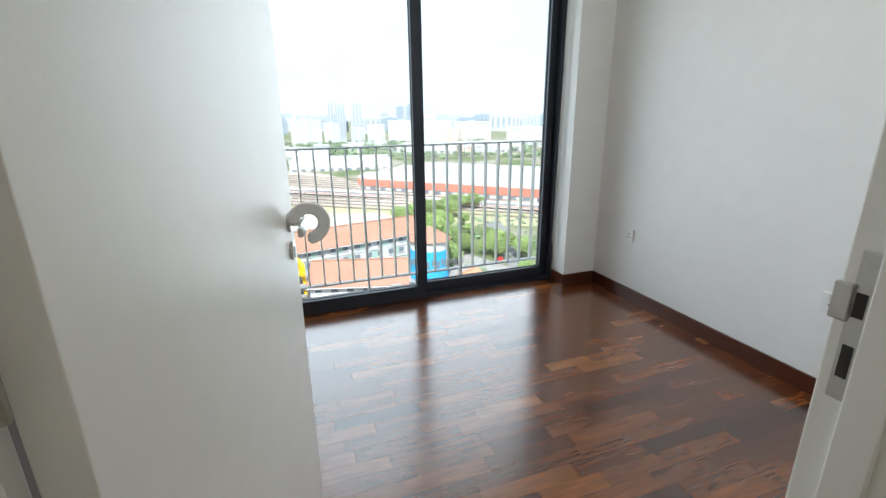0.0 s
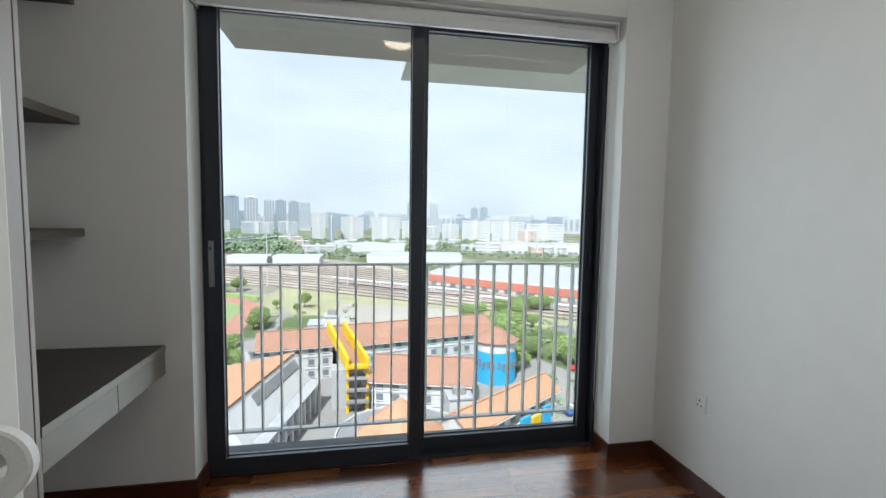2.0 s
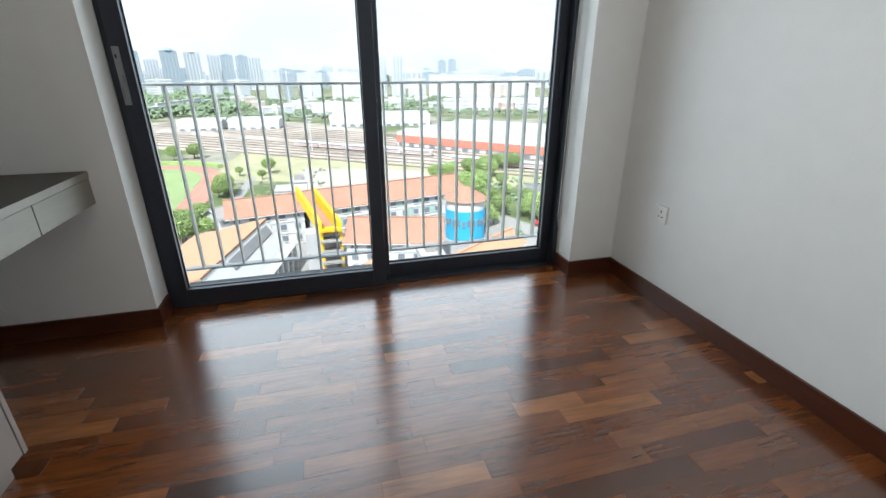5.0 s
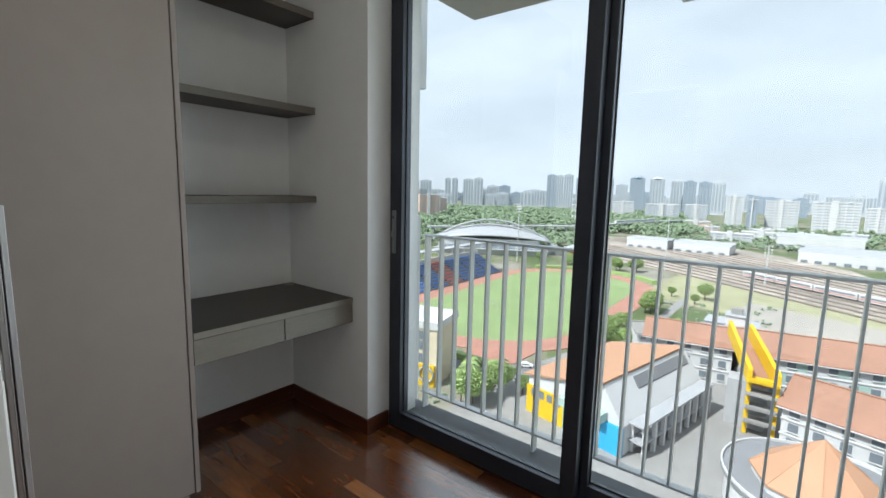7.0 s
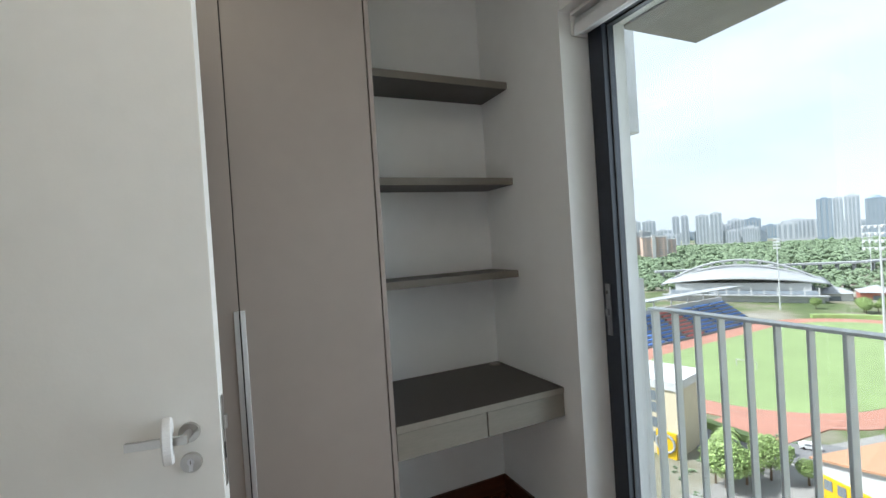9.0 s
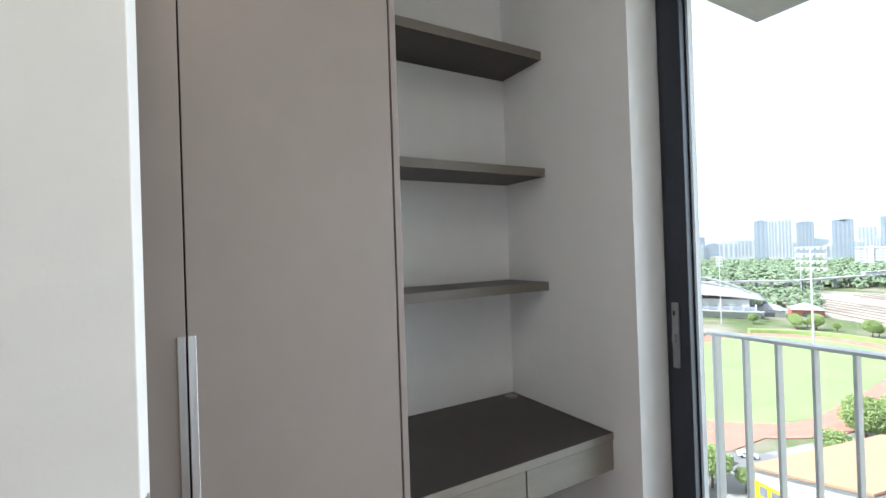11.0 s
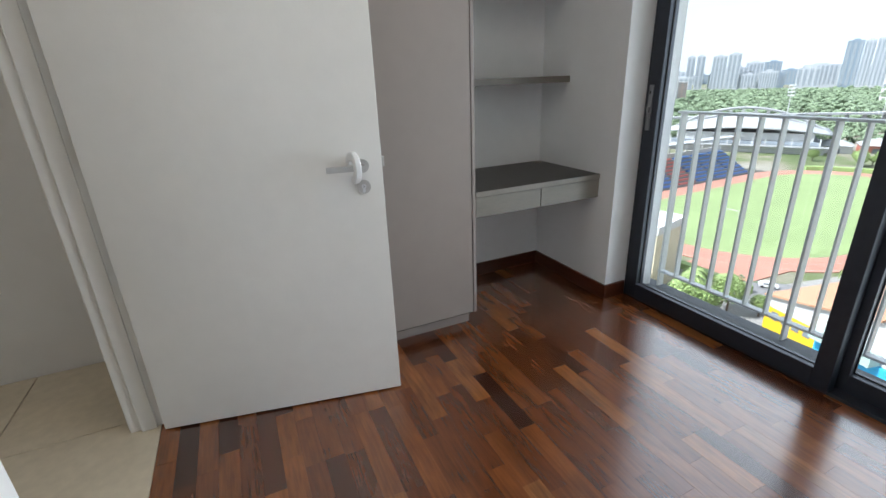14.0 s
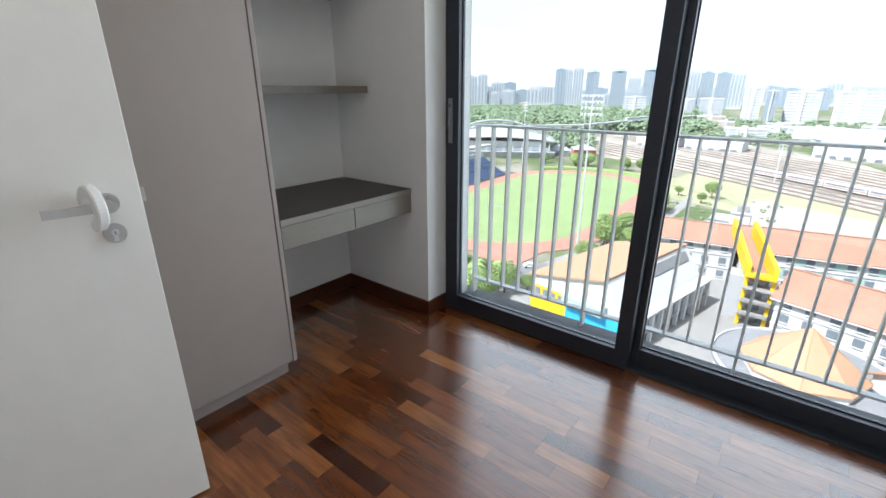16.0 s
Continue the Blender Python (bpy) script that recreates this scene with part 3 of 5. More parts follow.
part("catch", bbox(-0.010, -0.006, 0.012, 0.010, 0.006, 0.0165, 0.0015), M_DARK, stop, "black catch")

# ---- outdoors: ground ----
G = -52.0                                       # street level, eighteen storeys down


def ground_mat():
    m = mat("ground_cover", (0.2, 0.2, 0.15), 0.9, scale=0.01)
    n, l = m.node_tree.nodes, m.node_tree.links
    tc = n.new("ShaderNodeTexCoord")
    no = n.new("ShaderNodeTexNoise")
    no.inputs["Scale"].default_value, no.inputs["Detail"].default_value, no.inputs["Roughness"].default_value = 0.022, 9.0, 0.62
    l.new(tc.outputs["Object"], no.inputs["Vector"])
    rp = n.new("ShaderNodeValToRGB")
    cols = [(0.30, (0.06, 0.095, 0.03)), (0.46, (0.10, 0.13, 0.05)), (0.54, (0.19, 0.18, 0.13)), (0.62, (0.24, 0.23, 0.19)), (0.75, (0.30, 0.28, 0.25))]
    while len(rp.color_ramp.elements) < len(cols):
        rp.color_ramp.elements.new(0.5)
    for e, (q, c) in zip(rp.color_ramp.elements, cols):
        e.position, e.color = q, (*c, 1)
    l.new(no.outputs["Fac"], rp.inputs["Fac"])
    l.new(rp.outputs["Color"], n["Principled BSDF"].inputs["Base Color"])
    return m


M_GROUND = ground_mat()
M_ASPH = mat("asphalt", (0.17, 0.17, 0.175), 0.9, scale=0.2, vary=0.15)
M_PAVE = mat("pale_concrete_paving", (0.25, 0.245, 0.235), 0.9, scale=0.1, vary=0.12)
M_SAND = mat("pale_sandy_court", (0.33, 0.305, 0.27), 0.95, scale=0.05, vary=0.12)
M_GRASS = mat("mown_turf", (0.2, 0.27, 0.115), 0.95, scale=0.06, vary=0.16)
M_VERGE = mat("rough_grass", (0.29, 0.285, 0.17), 0.95, scale=0.08, vary=0.25)
M_TRACK = mat("running_track_red", (0.36, 0.175, 0.13), 0.9, scale=0.1, vary=0.1)
M_LINE = mat("white_line_paint", (0.5, 0.5, 0.48), 0.8)
M_BALL = mat("rail_ballast", (0.31, 0.275, 0.235), 0.95, scale=0.03, vary=0.5)
M_RUST = mat("rusty_rail", (0.19, 0.15, 0.13), 0.7, scale=0.5, vary=0.2)
M_ROOF = mat("orange_clay_roof", (0.31, 0.168, 0.115), 0.8, scale=0.12, vary=0.13, bump=0.3, bscale=3.0)
M_ROOF2 = mat("bright_orange_roof", (0.42, 0.235, 0.14), 0.75, scale=0.2, vary=0.08)
M_WHITE = mat("white_school_wall", (0.52, 0.525, 0.525), 0.8, scale=0.15, vary=0.06)
M_GREY = mat("grey_concrete", (0.34, 0.35, 0.365), 0.85, scale=0.2, vary=0.1)
M_DKGREY = mat("dark_grey_roofing", (0.2, 0.205, 0.215), 0.8, scale=0.2, vary=0.12)
M_TEAL = mat("pale_green_wall", (0.32, 0.43, 0.39), 0.8, scale=0.3, vary=0.05)
M_YELLOW = mat("bright_yellow_paint", (0.62, 0.40, 0.01), 0.6, scale=0.3, vary=0.05)
M_BLUE = mat("bright_blue_paint", (0.03, 0.33, 0.58), 0.6, scale=0.3, vary=0.05)
M_BEIGE = mat("beige_wall", (0.56, 0.49, 0.36), 0.8, scale=0.2, vary=0.06)
# lifted from near black, so some haze is in the glass colour
M_WIN = mat("dark_window_glass", (0.16, 0.185, 0.21), 0.2, scale=0.5, vary=0.2)
# far walls paled and blued: distance haze is put into both colours
M_HAZEPALE = mat("hazy_pale_wall", (0.43, 0.46, 0.49), 0.85, scale=0.03, vary=0.05)
M_TOWER = mat("hazy_blue_tower_wall", (0.22, 0.28, 0.34), 0.8, scale=0.03, vary=0.06)
M_SALMON = mat("salmon_block_wall", (0.56, 0.42, 0.35), 0.85, scale=0.03, vary=0.06)
# distant glass, its dark tone lifted by haze in the colour
M_FWIN = mat("hazy_far_glass", (0.27, 0.31, 0.35), 0.4, scale=0.05, vary=0.15)
M_BLOCK = mat("white_slab_block_wall", (0.54, 0.55, 0.56), 0.8, scale=0.05, vary=0.08)
# haze painted in here too: block windows paler than dark glass
M_SWIN = mat("hazy_block_glass", (0.3, 0.33, 0.36), 0.4, scale=0.05, vary=0.15)
M_SEATB = mat("blue_seating", (0.1, 0.22, 0.55), 0.6, scale=0.6, vary=0.2)
M_SEATR = mat("red_seating", (0.58, 0.17, 0.15), 0.6, scale=0.6, vary=0.2)
M_ROOFW = mat("white_metal_roof", (0.34, 0.352, 0.365), 0.5, scale=0.05, vary=0.06)
M_REDBAND = mat("red_cladding", (0.46, 0.165, 0.115), 0.6, scale=0.05, vary=0.08)
M_BARK = mat("bark", (0.13, 0.09, 0.06), 0.9, scale=2, vary=0.25)
M_LEAF = mat("green_leaves", (0.235, 0.325, 0.115), 0.7, scale=0.5, vary=0.25, island=0.45, obrandom=0.25)
# leaf green with distance haze mixed into the colour, shared by the shrubs
M_WOOD = mat("hazy_woodland_leaves", (0.165, 0.225, 0.135), 0.8, scale=0.05, vary=0.4, island=0.1)
M_POLE = mat("galvanised_pole", (0.55, 0.57, 0.58), 0.5, 0.3)
M_CARS = [mat("car_paint_white", (0.75, 0.75, 0.75), 0.25), mat("car_paint_grey", (0.2, 0.21, 0.23), 0.25), mat("car_paint_red", (0.42, 0.03, 0.03), 0.25), mat("car_paint_blue", (0.04, 0.10, 0.28), 0.25)]
M_TYRE = mat("tyre_rubber", (0.02, 0.02, 0.02), 0.8)

bm = bmesh.new()
bmesh.ops.create_grid(bm, x_segments=12, y_segments=12, size=4600)
bmesh.ops.translate(bm, vec=(0, 0, G), verts=bm.verts)
solid("ground", bm, M_GROUND, "mixed green and paved ground reaching the horizon", kind="structure")


def sheet(name, pts, material, label, lift, thick=0.3):
    """A flat slab on the ground over an outline of points."""
    area = sum(a[0] * b[1] - b[0] * a[1] for a, b in zip(pts, pts[1:] + pts[:1]))
    return solid(name, prism(bmesh.new(), pts if area > 0 else pts[::-1], G - thick, G + lift), material, label, kind="structure")


def strip(name, a, b, w, material, label, lift):
    d = (Vector(b) - Vector(a)).normalized() * w / 2
    n = Vector((-d.y, d.x))
    return sheet(name, [(a[0] + n.x, a[1] + n.y), (a[0] - n.x, a[1] - n.y), (b[0] - n.x, b[1] - n.y), (b[0] + n.x, b[1] + n.y)], material, label, lift)


sheet("pavement_school", [(-60, 60), (75, 60), (75, 130), (60, 175), (-45, 175), (-60, 110)], M_PAVE, "pale concrete ground between the school blocks", 0.06)
sheet("sandy_court", [(-20, 172), (62, 180), (52, 244), (-12, 268)], M_SAND, "pale sandy court behind the school", 0.12)
sheet("green_verge", [(-60, 250), (100, 190), (150, 165), (150, 190), (60, 262), (-55, 335)], M_VERGE, "green verge along the railway yard", 0.1)
sheet("rail_yard", [(-240, 560), (-240, 430), (-60, 335), (60, 255), (260, 130), (420, 90), (420, 300), (70, 330), (40, 440), (-60, 560)], M_BALL, "wide tan ballast railway yard", 0.2)
strip("road_stadium", (-130, 66), (-40, 126), 13, M_ASPH, "grey asphalt street beside the sports ground", 0.16)
strip("road_front", (-130, 62), (160, 74), 10, M_ASPH, "grey asphalt street in front of the school", 0.14)
strip("road_side", (58, 70), (100, 200), 8, M_ASPH, "grey asphalt side street", 0.18)
strip("path_field", (-40, 130), (-38, 250), 4, M_PAVE, "pale path beside the running track", 0.14)

# rails of the yard
yard = thing("railway_tracks", "many parallel rusty railway tracks", "railway", (0, 0, G + 0.2))
tagged(yard, kind="structure")
for k in range(2, 15):
    off = -8 + k * 9.5
    d = Vector((0.80, -0.60)) if k < 8 else Vector((0.72, -0.69))
    n = Vector((0.6, 0.8))
    a = Vector((-5, 282)) + n * off - d * (260 + 3 * k)
    b = Vector((-5, 282)) + n * off + d * (250 - 9 * k)
    t_ = part("track", bmesh.new(), M_RUST, yard)
    bm = bmesh.new()
    side = Vector((-d.y, d.x))
    for s_ in (-0.9, 0.9):
        q = [a + side * (s_ - 0.11), b + side * (s_ - 0.11), b + side * (s_ + 0.11), a + side * (s_ + 0.11)]
        prism(bm, [(v.x, v.y) for v in q], 0.0, 0.35)
    bm.normal_update()
    bm.to_mesh(t_.data)
    bm.free()


def oval(cx, cy, r, half, n=28, turn=0.0):
    pts = [(r * math.cos(math.pi * i / n), half + r * math.sin(math.pi * i / n)) for i in range(n + 1)]
    pts += [(-r * math.cos(math.pi * i / n), -half - r * math.sin(math.pi * i / n)) for i in range(n + 1)]
    c, s = math.cos(turn), math.sin(turn)
    return [(cx + x * c - y * s, cy + x * s + y * c) for x, y in pts]


TC = (-98.0, 206.0)
TT = radians(2)
sheet("running_track", oval(*TC, 47, 43, turn=TT), M_TRACK, "red-brown athletics running track", 0.25)
sheet("infield", oval(*TC, 36.5, 43, turn=TT), M_GRASS, "bright green turf infield", 0.32)
bm = bmesh.new()
for r in (36.8, 41.5, 46.0):
    outer, inner = oval(*TC, r + 0.08, 43, turn=TT), oval(*TC, r, 43, turn=TT)
    vo, vi = [bm.verts.new((x, y, G + 0.33)) for x, y in outer], [bm.verts.new((x, y, G + 0.33)) for x, y in inner]
    for i in range(len(vo)):
        j = (i + 1) % len(vo)
        bm.faces.new((vi[i], vo[i], vo[j], vi[j]))
solid("lane_lines", bm, M_LINE, "white lane lines on the running track", kind="structure")
sheet("red_court", [(-80, 112), (-62, 116), (-60, 150), (-78, 142)], M_TRACK, "red surfaced court beside the sports ground", 0.3)
goal = thing("football_goal", "white football goal on the turf", "goal", (-103, 168, G + 0.32))
for x in (-3.66, 3.66):
    bm = bmesh.new()
    cyl(bm, (x, 0, 0), (x, 0, 2.44), 0.12, n=8)
    part("post", bm, M_LINE, goal)
bm = bmesh.new()
cyl(bm, (-3.7, 0, 2.44), (3.7, 0, 2.44), 0.12, n=8)
part("crossbar", bm, M_LINE, goal)


# ---- buildings ----
def pane_mesh(w, h):
    return mesh_of("window", bbox(-w / 2, -0.12, -h / 2, w / 2, 0.06, h / 2), M_WIN)


PANE = pane_mesh(1.8, 1.75)
LEDGE = mesh_of("sill", bbox(-1.0, -0.3, -0.1, 1.0, 0.05, 0.04), M_WHITE)


def wing(name, label, a, b, width, eave, ridge, floors, wall=M_WHITE, roof=M_ROOF, bay=4.2, band=None, over=1.0):
    """A long gabled building between two ridge ends, with windows, sills and string courses on both long sides."""
    a, b = Vector(a), Vector(b)
    L = (b - a).length
    ang = math.degrees(math.atan2(b.y - a.y, b.x - a.x))
    w = thing(name, label, "building", (a.x, a.y, G), ang)
    h = width / 2
    bm = bmesh.new()
    box(bm, 0, -h, 0, L, h, eave)
    for x0, x1 in ((0, 0.3), (L - 0.3, L)):
        v = [bm.verts.new(p) for p in ((x0, -h, eave), (x0, h, eave), (x0, 0, ridge - 0.3), (x1, -h, eave), (x1, h, eave), (x1, 0, ridge - 0.3))]
        for f in ((0, 2, 1), (3, 4, 5), (0, 3, 5, 2), (1, 2, 5, 4)):
            bm.faces.new([v[i] for i in f])
    wall_ob = part("wall", bm, wall, w)
    slope = (ridge - eave) / h
    for s in (-1, 1):
        bm = bmesh.new()
        y1 = s * (h + over)
        z1 = eave - slope * over
        v = [bm.verts.new(p) for p in ((-over, 0, ridge), (L + over, 0, ridge), (L + over, y1, z1), (-over, y1, z1),
                                       (-over, 0, ridge - 0.35), (L + over, 0, ridge - 0.35), (L + over, y1, z1 - 0.35), (-over, y1, z1 - 0.35))]
        for f in ((0, 1, 2, 3), (7, 6, 5, 4), (0, 4, 5, 1), (1, 5, 6, 2), (2, 6, 7, 3), (3, 7, 4, 0)):
            bm.faces.new([v[i] for i in f])
        bmesh.ops.recalc_face_normals(bm, faces=bm.faces[:])
        r_ = part("roof", bm, roof, w)
        part("gutter", bbox(-over, y1 - 0.15, z1 - 0.5, L + over, y1 + 0.2, z1 - 0.25), M_WHITE, r_, "white eaves gutter")
    part("ridge_cap", bbox(-over, -0.35, ridge - 0.1, L + over, 0.35, ridge + 0.18), roof, w)
    fh = eave / floors
    for f in range(floors):
        zc = f * fh + fh * 0.55
        if f:
            part("string_course", bbox(-0.15, -h - 0.25, f * fh - 0.15, L + 0.15, -h - 0.001, f * fh + 0.15), M_WHITE, w)
        if band:
            bays = int(L / bay)
            for k in range(f % 2, bays, 2):
                part("wall_panel", bbox((k + 0.55) * L / bays, -h - 0.08, zc - 1.5, (k + 1.3) * L / bays, -h - 0.001, zc + 1.3), band, w, "pale green wall panel")
        for k in range(int(L / bay)):
            x = (k + 0.5) * L / int(L / bay)
            for s in (-1, 1):
                p_ = piece("window", PANE, w, pose(x, s * (h + 0.06), zc, 0, 0, 0 if s < 0 else 180))
                if s < 0:
                    piece("sill", LEDGE, p_, pose(0, 0, -1.05))
    return w


wing("school_block", "white school block under a long orange tiled roof", (-7, 148.5), (47, 160.5), 17, 12, 16, 3, band=M_TEAL)
wing("school_block", "low white school block with an orange tiled roof", (-31, 147), (-9, 150.5), 14, 11.5, 15, 3)
wing("school_block", "white classroom block with brown-orange tiled roof", (6.3, 122.6), (31, 115.6), 17, 10, 14, 3)
wing("school_block", "white and yellow school block with orange roof", (21, 88.0), (49, 107.5), 8.5, 9, 11.6, 2, roof=M_ROOF2)
wing("school_annexe", "small white annexe beside the running track", (-38, 156), (-24, 166), 9, 8, 10, 2, roof=M_PAVE)

# yellow gable of the last block
gable = thing("gable_panel", "yellow and blue painted end bays of the school", "wall panel", (33, 88.0, G), 34.6)
for k, m_ in enumerate((M_YELLOW, M_BLUE, M_YELLOW, M_BLUE)):
    part("panel", bbox(k * 4.6, -0.3, 0.2, k * 4.6 + 3.4, 0.3, 6.5 + (k % 2), 0.05), m_, gable)

# flat roofs and plant behind the first block
for x, y, w_, d_, h_ in ((-18, 166, 16, 9, 9), (-9, 160, 5, 7, 17), (-2, 176, 14, 8, 7), (25.5, 105.2, 6, 6.5, 8), (-12, 187, 16, 10, 8), (3, 190, 8, 7, 5)):
    fb = thing("flat_roof_block", "white flat-roofed school service block", "building", (x, y, G))
    part("wall", bbox(-w_ / 2, -d_ / 2, 0, w_ / 2, d_ / 2, h_), M_WHITE, fb)
    part("roof_slab", bbox(-w_ / 2 - 0.3, -d_ / 2 - 0.3, h_, w_ / 2 + 0.3, d_ / 2 + 0.3, h_ + 0.4), M_GREY, fb)
    part("water_tank", bbox(-1.5, -1.2, h_ + 0.4, 1.5, 1.2, h_ + 2.2, 0.1), M_PAVE, fb)

# yellow stair tower
st = thing("stair_tower", "open stair tower framed by bright yellow fins", "stair tower", (1.8, -4.0, G))


def beam(bm_, p0, p1, w_, d_):
    p0, p1 = Vector(p0), Vector(p1)
    ax = (p1 - p0)
    side = Vector((ax.y, -ax.x, 0))
    side = side.normalized() * w_ / 2 if side.length > 0.01 else Vector((w_ / 2, 0, 0))
    up = Vector((0, 0, d_ / 2)) if abs(ax.normalized().z) < 0.8 else Vector((0, d_ / 2, 0))
    v = [bm_.verts.new(p + a_ * side + b_ * up) for p in (p0, p1) for a_, b_ in ((-1, -1), (1, -1), (1, 1), (-1, 1))]
    for q in ((3, 2, 1, 0), (4, 5, 6, 7), (0, 1, 5, 4), (1, 2, 6, 5), (2, 3, 7, 6), (3, 0, 4, 7)):
        bm_.faces.new([v[i] for i in q])
    bmesh.ops.recalc_face_normals(bm_, faces=bm_.faces[:])


for x0, x1 in ((-10.6, -4.2), (-6.0, 1.0)):
    bm = bmesh.new()
    beam(bm, (x0, 142.5, 18.2), (x1, 121.0, 13.2), 0.9, 3.6)
    part("fin", bm, M_YELLOW, st)
    bm = bmesh.new()
    beam(bm, (x1, 120.6, 0), (x1, 120.6, 14.9), 0.85, 1.2)
    part("column", bm, M_YELLOW, st)
bm = bmesh.new()
beam(bm, (-8.2, 142.0, 16.0), (-1.6, 121.2, 11.4), 3.8, 0.4)
part("sloping_roof", bm, M_ROOF, st)
for z in (3.2, 6.4, 9.6, 12.6):
    part("landing", bbox(-4.6, 118.6, z, 1.4, 122.5, z + 0.35), M_PAVE if z < 12 else M_YELLOW, st)
    if z < 9 or z > 12:
        part("parapet", bbox(-4.3, 118.5, z + 0.36, 1.1, 118.7, z + 1.1), M_YELLOW if z > 9 else M_PAVE, st)
part("shaft", bbox(-8.5, 123.0, 0, -0.6, 128.5, 11.0), M_GREY, st)

# blue round tower
bt = thing("round_tower", "round tower with bright blue lower wall and orange roof", "building", (44.6, 135.5, G))
bm = bmesh.new()
cyl(bm, (0, 0, 0), (0, 0, 10.3), 6.6, n=40)
part("wall", bm, M_BLUE, bt)
bm = bmesh.new()
cyl(bm, (0, 0, 10.3), (0, 0, 13.6), 6.5, n=40)
part("upper_wall", bm, M_WHITE, bt, "white upper wall")
bm = bmesh.new()
cyl(bm, (0, 0, 13.5), (0, 0, 17.2), 7.4, 1.2, n=40)
part("roof", bm, M_ROOF, bt)
slit = mesh_of("window", bbox(-0.45, -0.25, -1.0, 0.45, 0.1, 1.0), M_WIN)
for k in range(12):
    a = radians(190 + k * 14.5)
    piece("window", slit, bt, pose(6.62 * math.cos(a), 6.62 * math.sin(a), 6.0 + 0.6 * (k % 2), 0, 0, math.degrees(a) + 90))

# round hall with a pointed orange roof
rh = thing("round_hall", "round grey-roofed hall with an eight-sided orange roof", "building", (9.6, 90.6, G))
bm = bmesh.new()
cyl(bm, (0, 0, 0), (0, 0, 6.0), 13.2, n=48)
part("wall", bm, M_WHITE, rh)
bm = bmesh.new()
cyl(bm, (0, 0, 5.6), (0, 0, 6.2), 14.0, n=48)
part("flat_roof", bm, M_DKGREY, rh)
seg = mesh_of("parapet", bbox(-0.95, -0.12, 6.2, 0.95, 0.12, 6.7), M_WHITE)
for k in range(46):
    a = 2 * math.pi * k / 46
    piece("parapet", seg, rh, pose(13.85 * math.cos(a), 13.85 * math.sin(a), 0, 0, 0, math.degrees(a) + 90))
bm = bmesh.new()
cyl(bm, (-0.4, -1.4, 6.2), (-0.4, -1.4, 7.8), 9.0, n=8)
part("drum", bm, M_WHITE, rh)
for k in range(8):
    bm = bmesh.new()
    a0, a1 = 2 * math.pi * k / 8, 2 * math.pi * (k + 1) / 8
    c = Vector((-0.4, -1.4, 0))
    v = [bm.verts.new(c + Vector(p)) for p in ((9.4 * math.cos(a0), 9.4 * math.sin(a0), 7.7), (9.4 * math.cos(a1), 9.4 * math.sin(a1), 7.7), (0.15 * math.cos(a1), 0.15 * math.sin(a1), 14.9), (0.15 * math.cos(a0), 0.15 * math.sin(a0), 14.9),
                                               (9.4 * math.cos(a0), 9.4 * math.sin(a0), 7.4), (9.4 * math.cos(a1), 9.4 * math.sin(a1), 7.4))]
    for f in ((0, 1, 2, 3), (1, 0, 4, 5)):
        bm.faces.new([v[i] for i in f])
    r_ = part("roof_slope", bm, M_ROOF2, rh)
    bm = bmesh.new()
    cyl(bm, c + Vector((9.4 * math.cos(a0), 9.4 * math.sin(a0), 7.75)), c + Vector((0.1, 0, 14.95)), 0.1, n=6)
    part("hip_ridge", bm, M_ROOF2, r_)

# sports hall with coloured end
sh_ = thing("sports_hall", "white sports hall with yellow and blue end and orange roof strip", "building", (-45, 93.5, G), 0)
W2, L2 = 24.5, 38
hall_m = pose(0, 0, 0, 0, 0, -13)
prof = [(0, 0), (W2, 0), (W2, 6.4), (19.6, 13.6), (9.0, 11.0), (0, 9.2)]
bm = bmesh.new()
ends = [[bm.verts.new((x, y, z)) for x, z in prof] for y in (0, L2)]
bm.faces.new(ends[0])
bm.faces.new(ends[1][::-1])
for k in range(len(prof)):
    q = (k + 1) % len(prof)
    bm.faces.new((ends[0][k], ends[1][k], ends[1][q], ends[0][q]))
bmesh.ops.recalc_face_normals(bm, faces=bm.faces[:])
bmesh.ops.transform(bm, matrix=hall_m, verts=bm.verts)
part("wall", bm, M_WHITE, sh_)


def hall_part(name, a, m_, label=""):
    bm_ = bbox(*a)
    bmesh.ops.transform(bm_, matrix=hall_m, verts=bm_.verts)
    return part(name, bm_, m_, sh_, label)


hall_part("yellow_wall", (-0.3, -0.4, 0, 10.5, -0.01, 6.9), M_YELLOW)
hall_part("blue_wall", (10.6, -0.6, 0, W2 + 0.3, -0.001, 6.2), M_BLUE)
hall_part("teal_canopy", (10.6, -2.6, 6.3, W2 - 3.6, -0.05, 8.2), M_TEAL)
for k in range(4):
    hall_part("window", (1.2 + k * 2.3, -0.5, 4.6, 2.6 + k * 2.3, -0.39, 6.4), M_WIN)
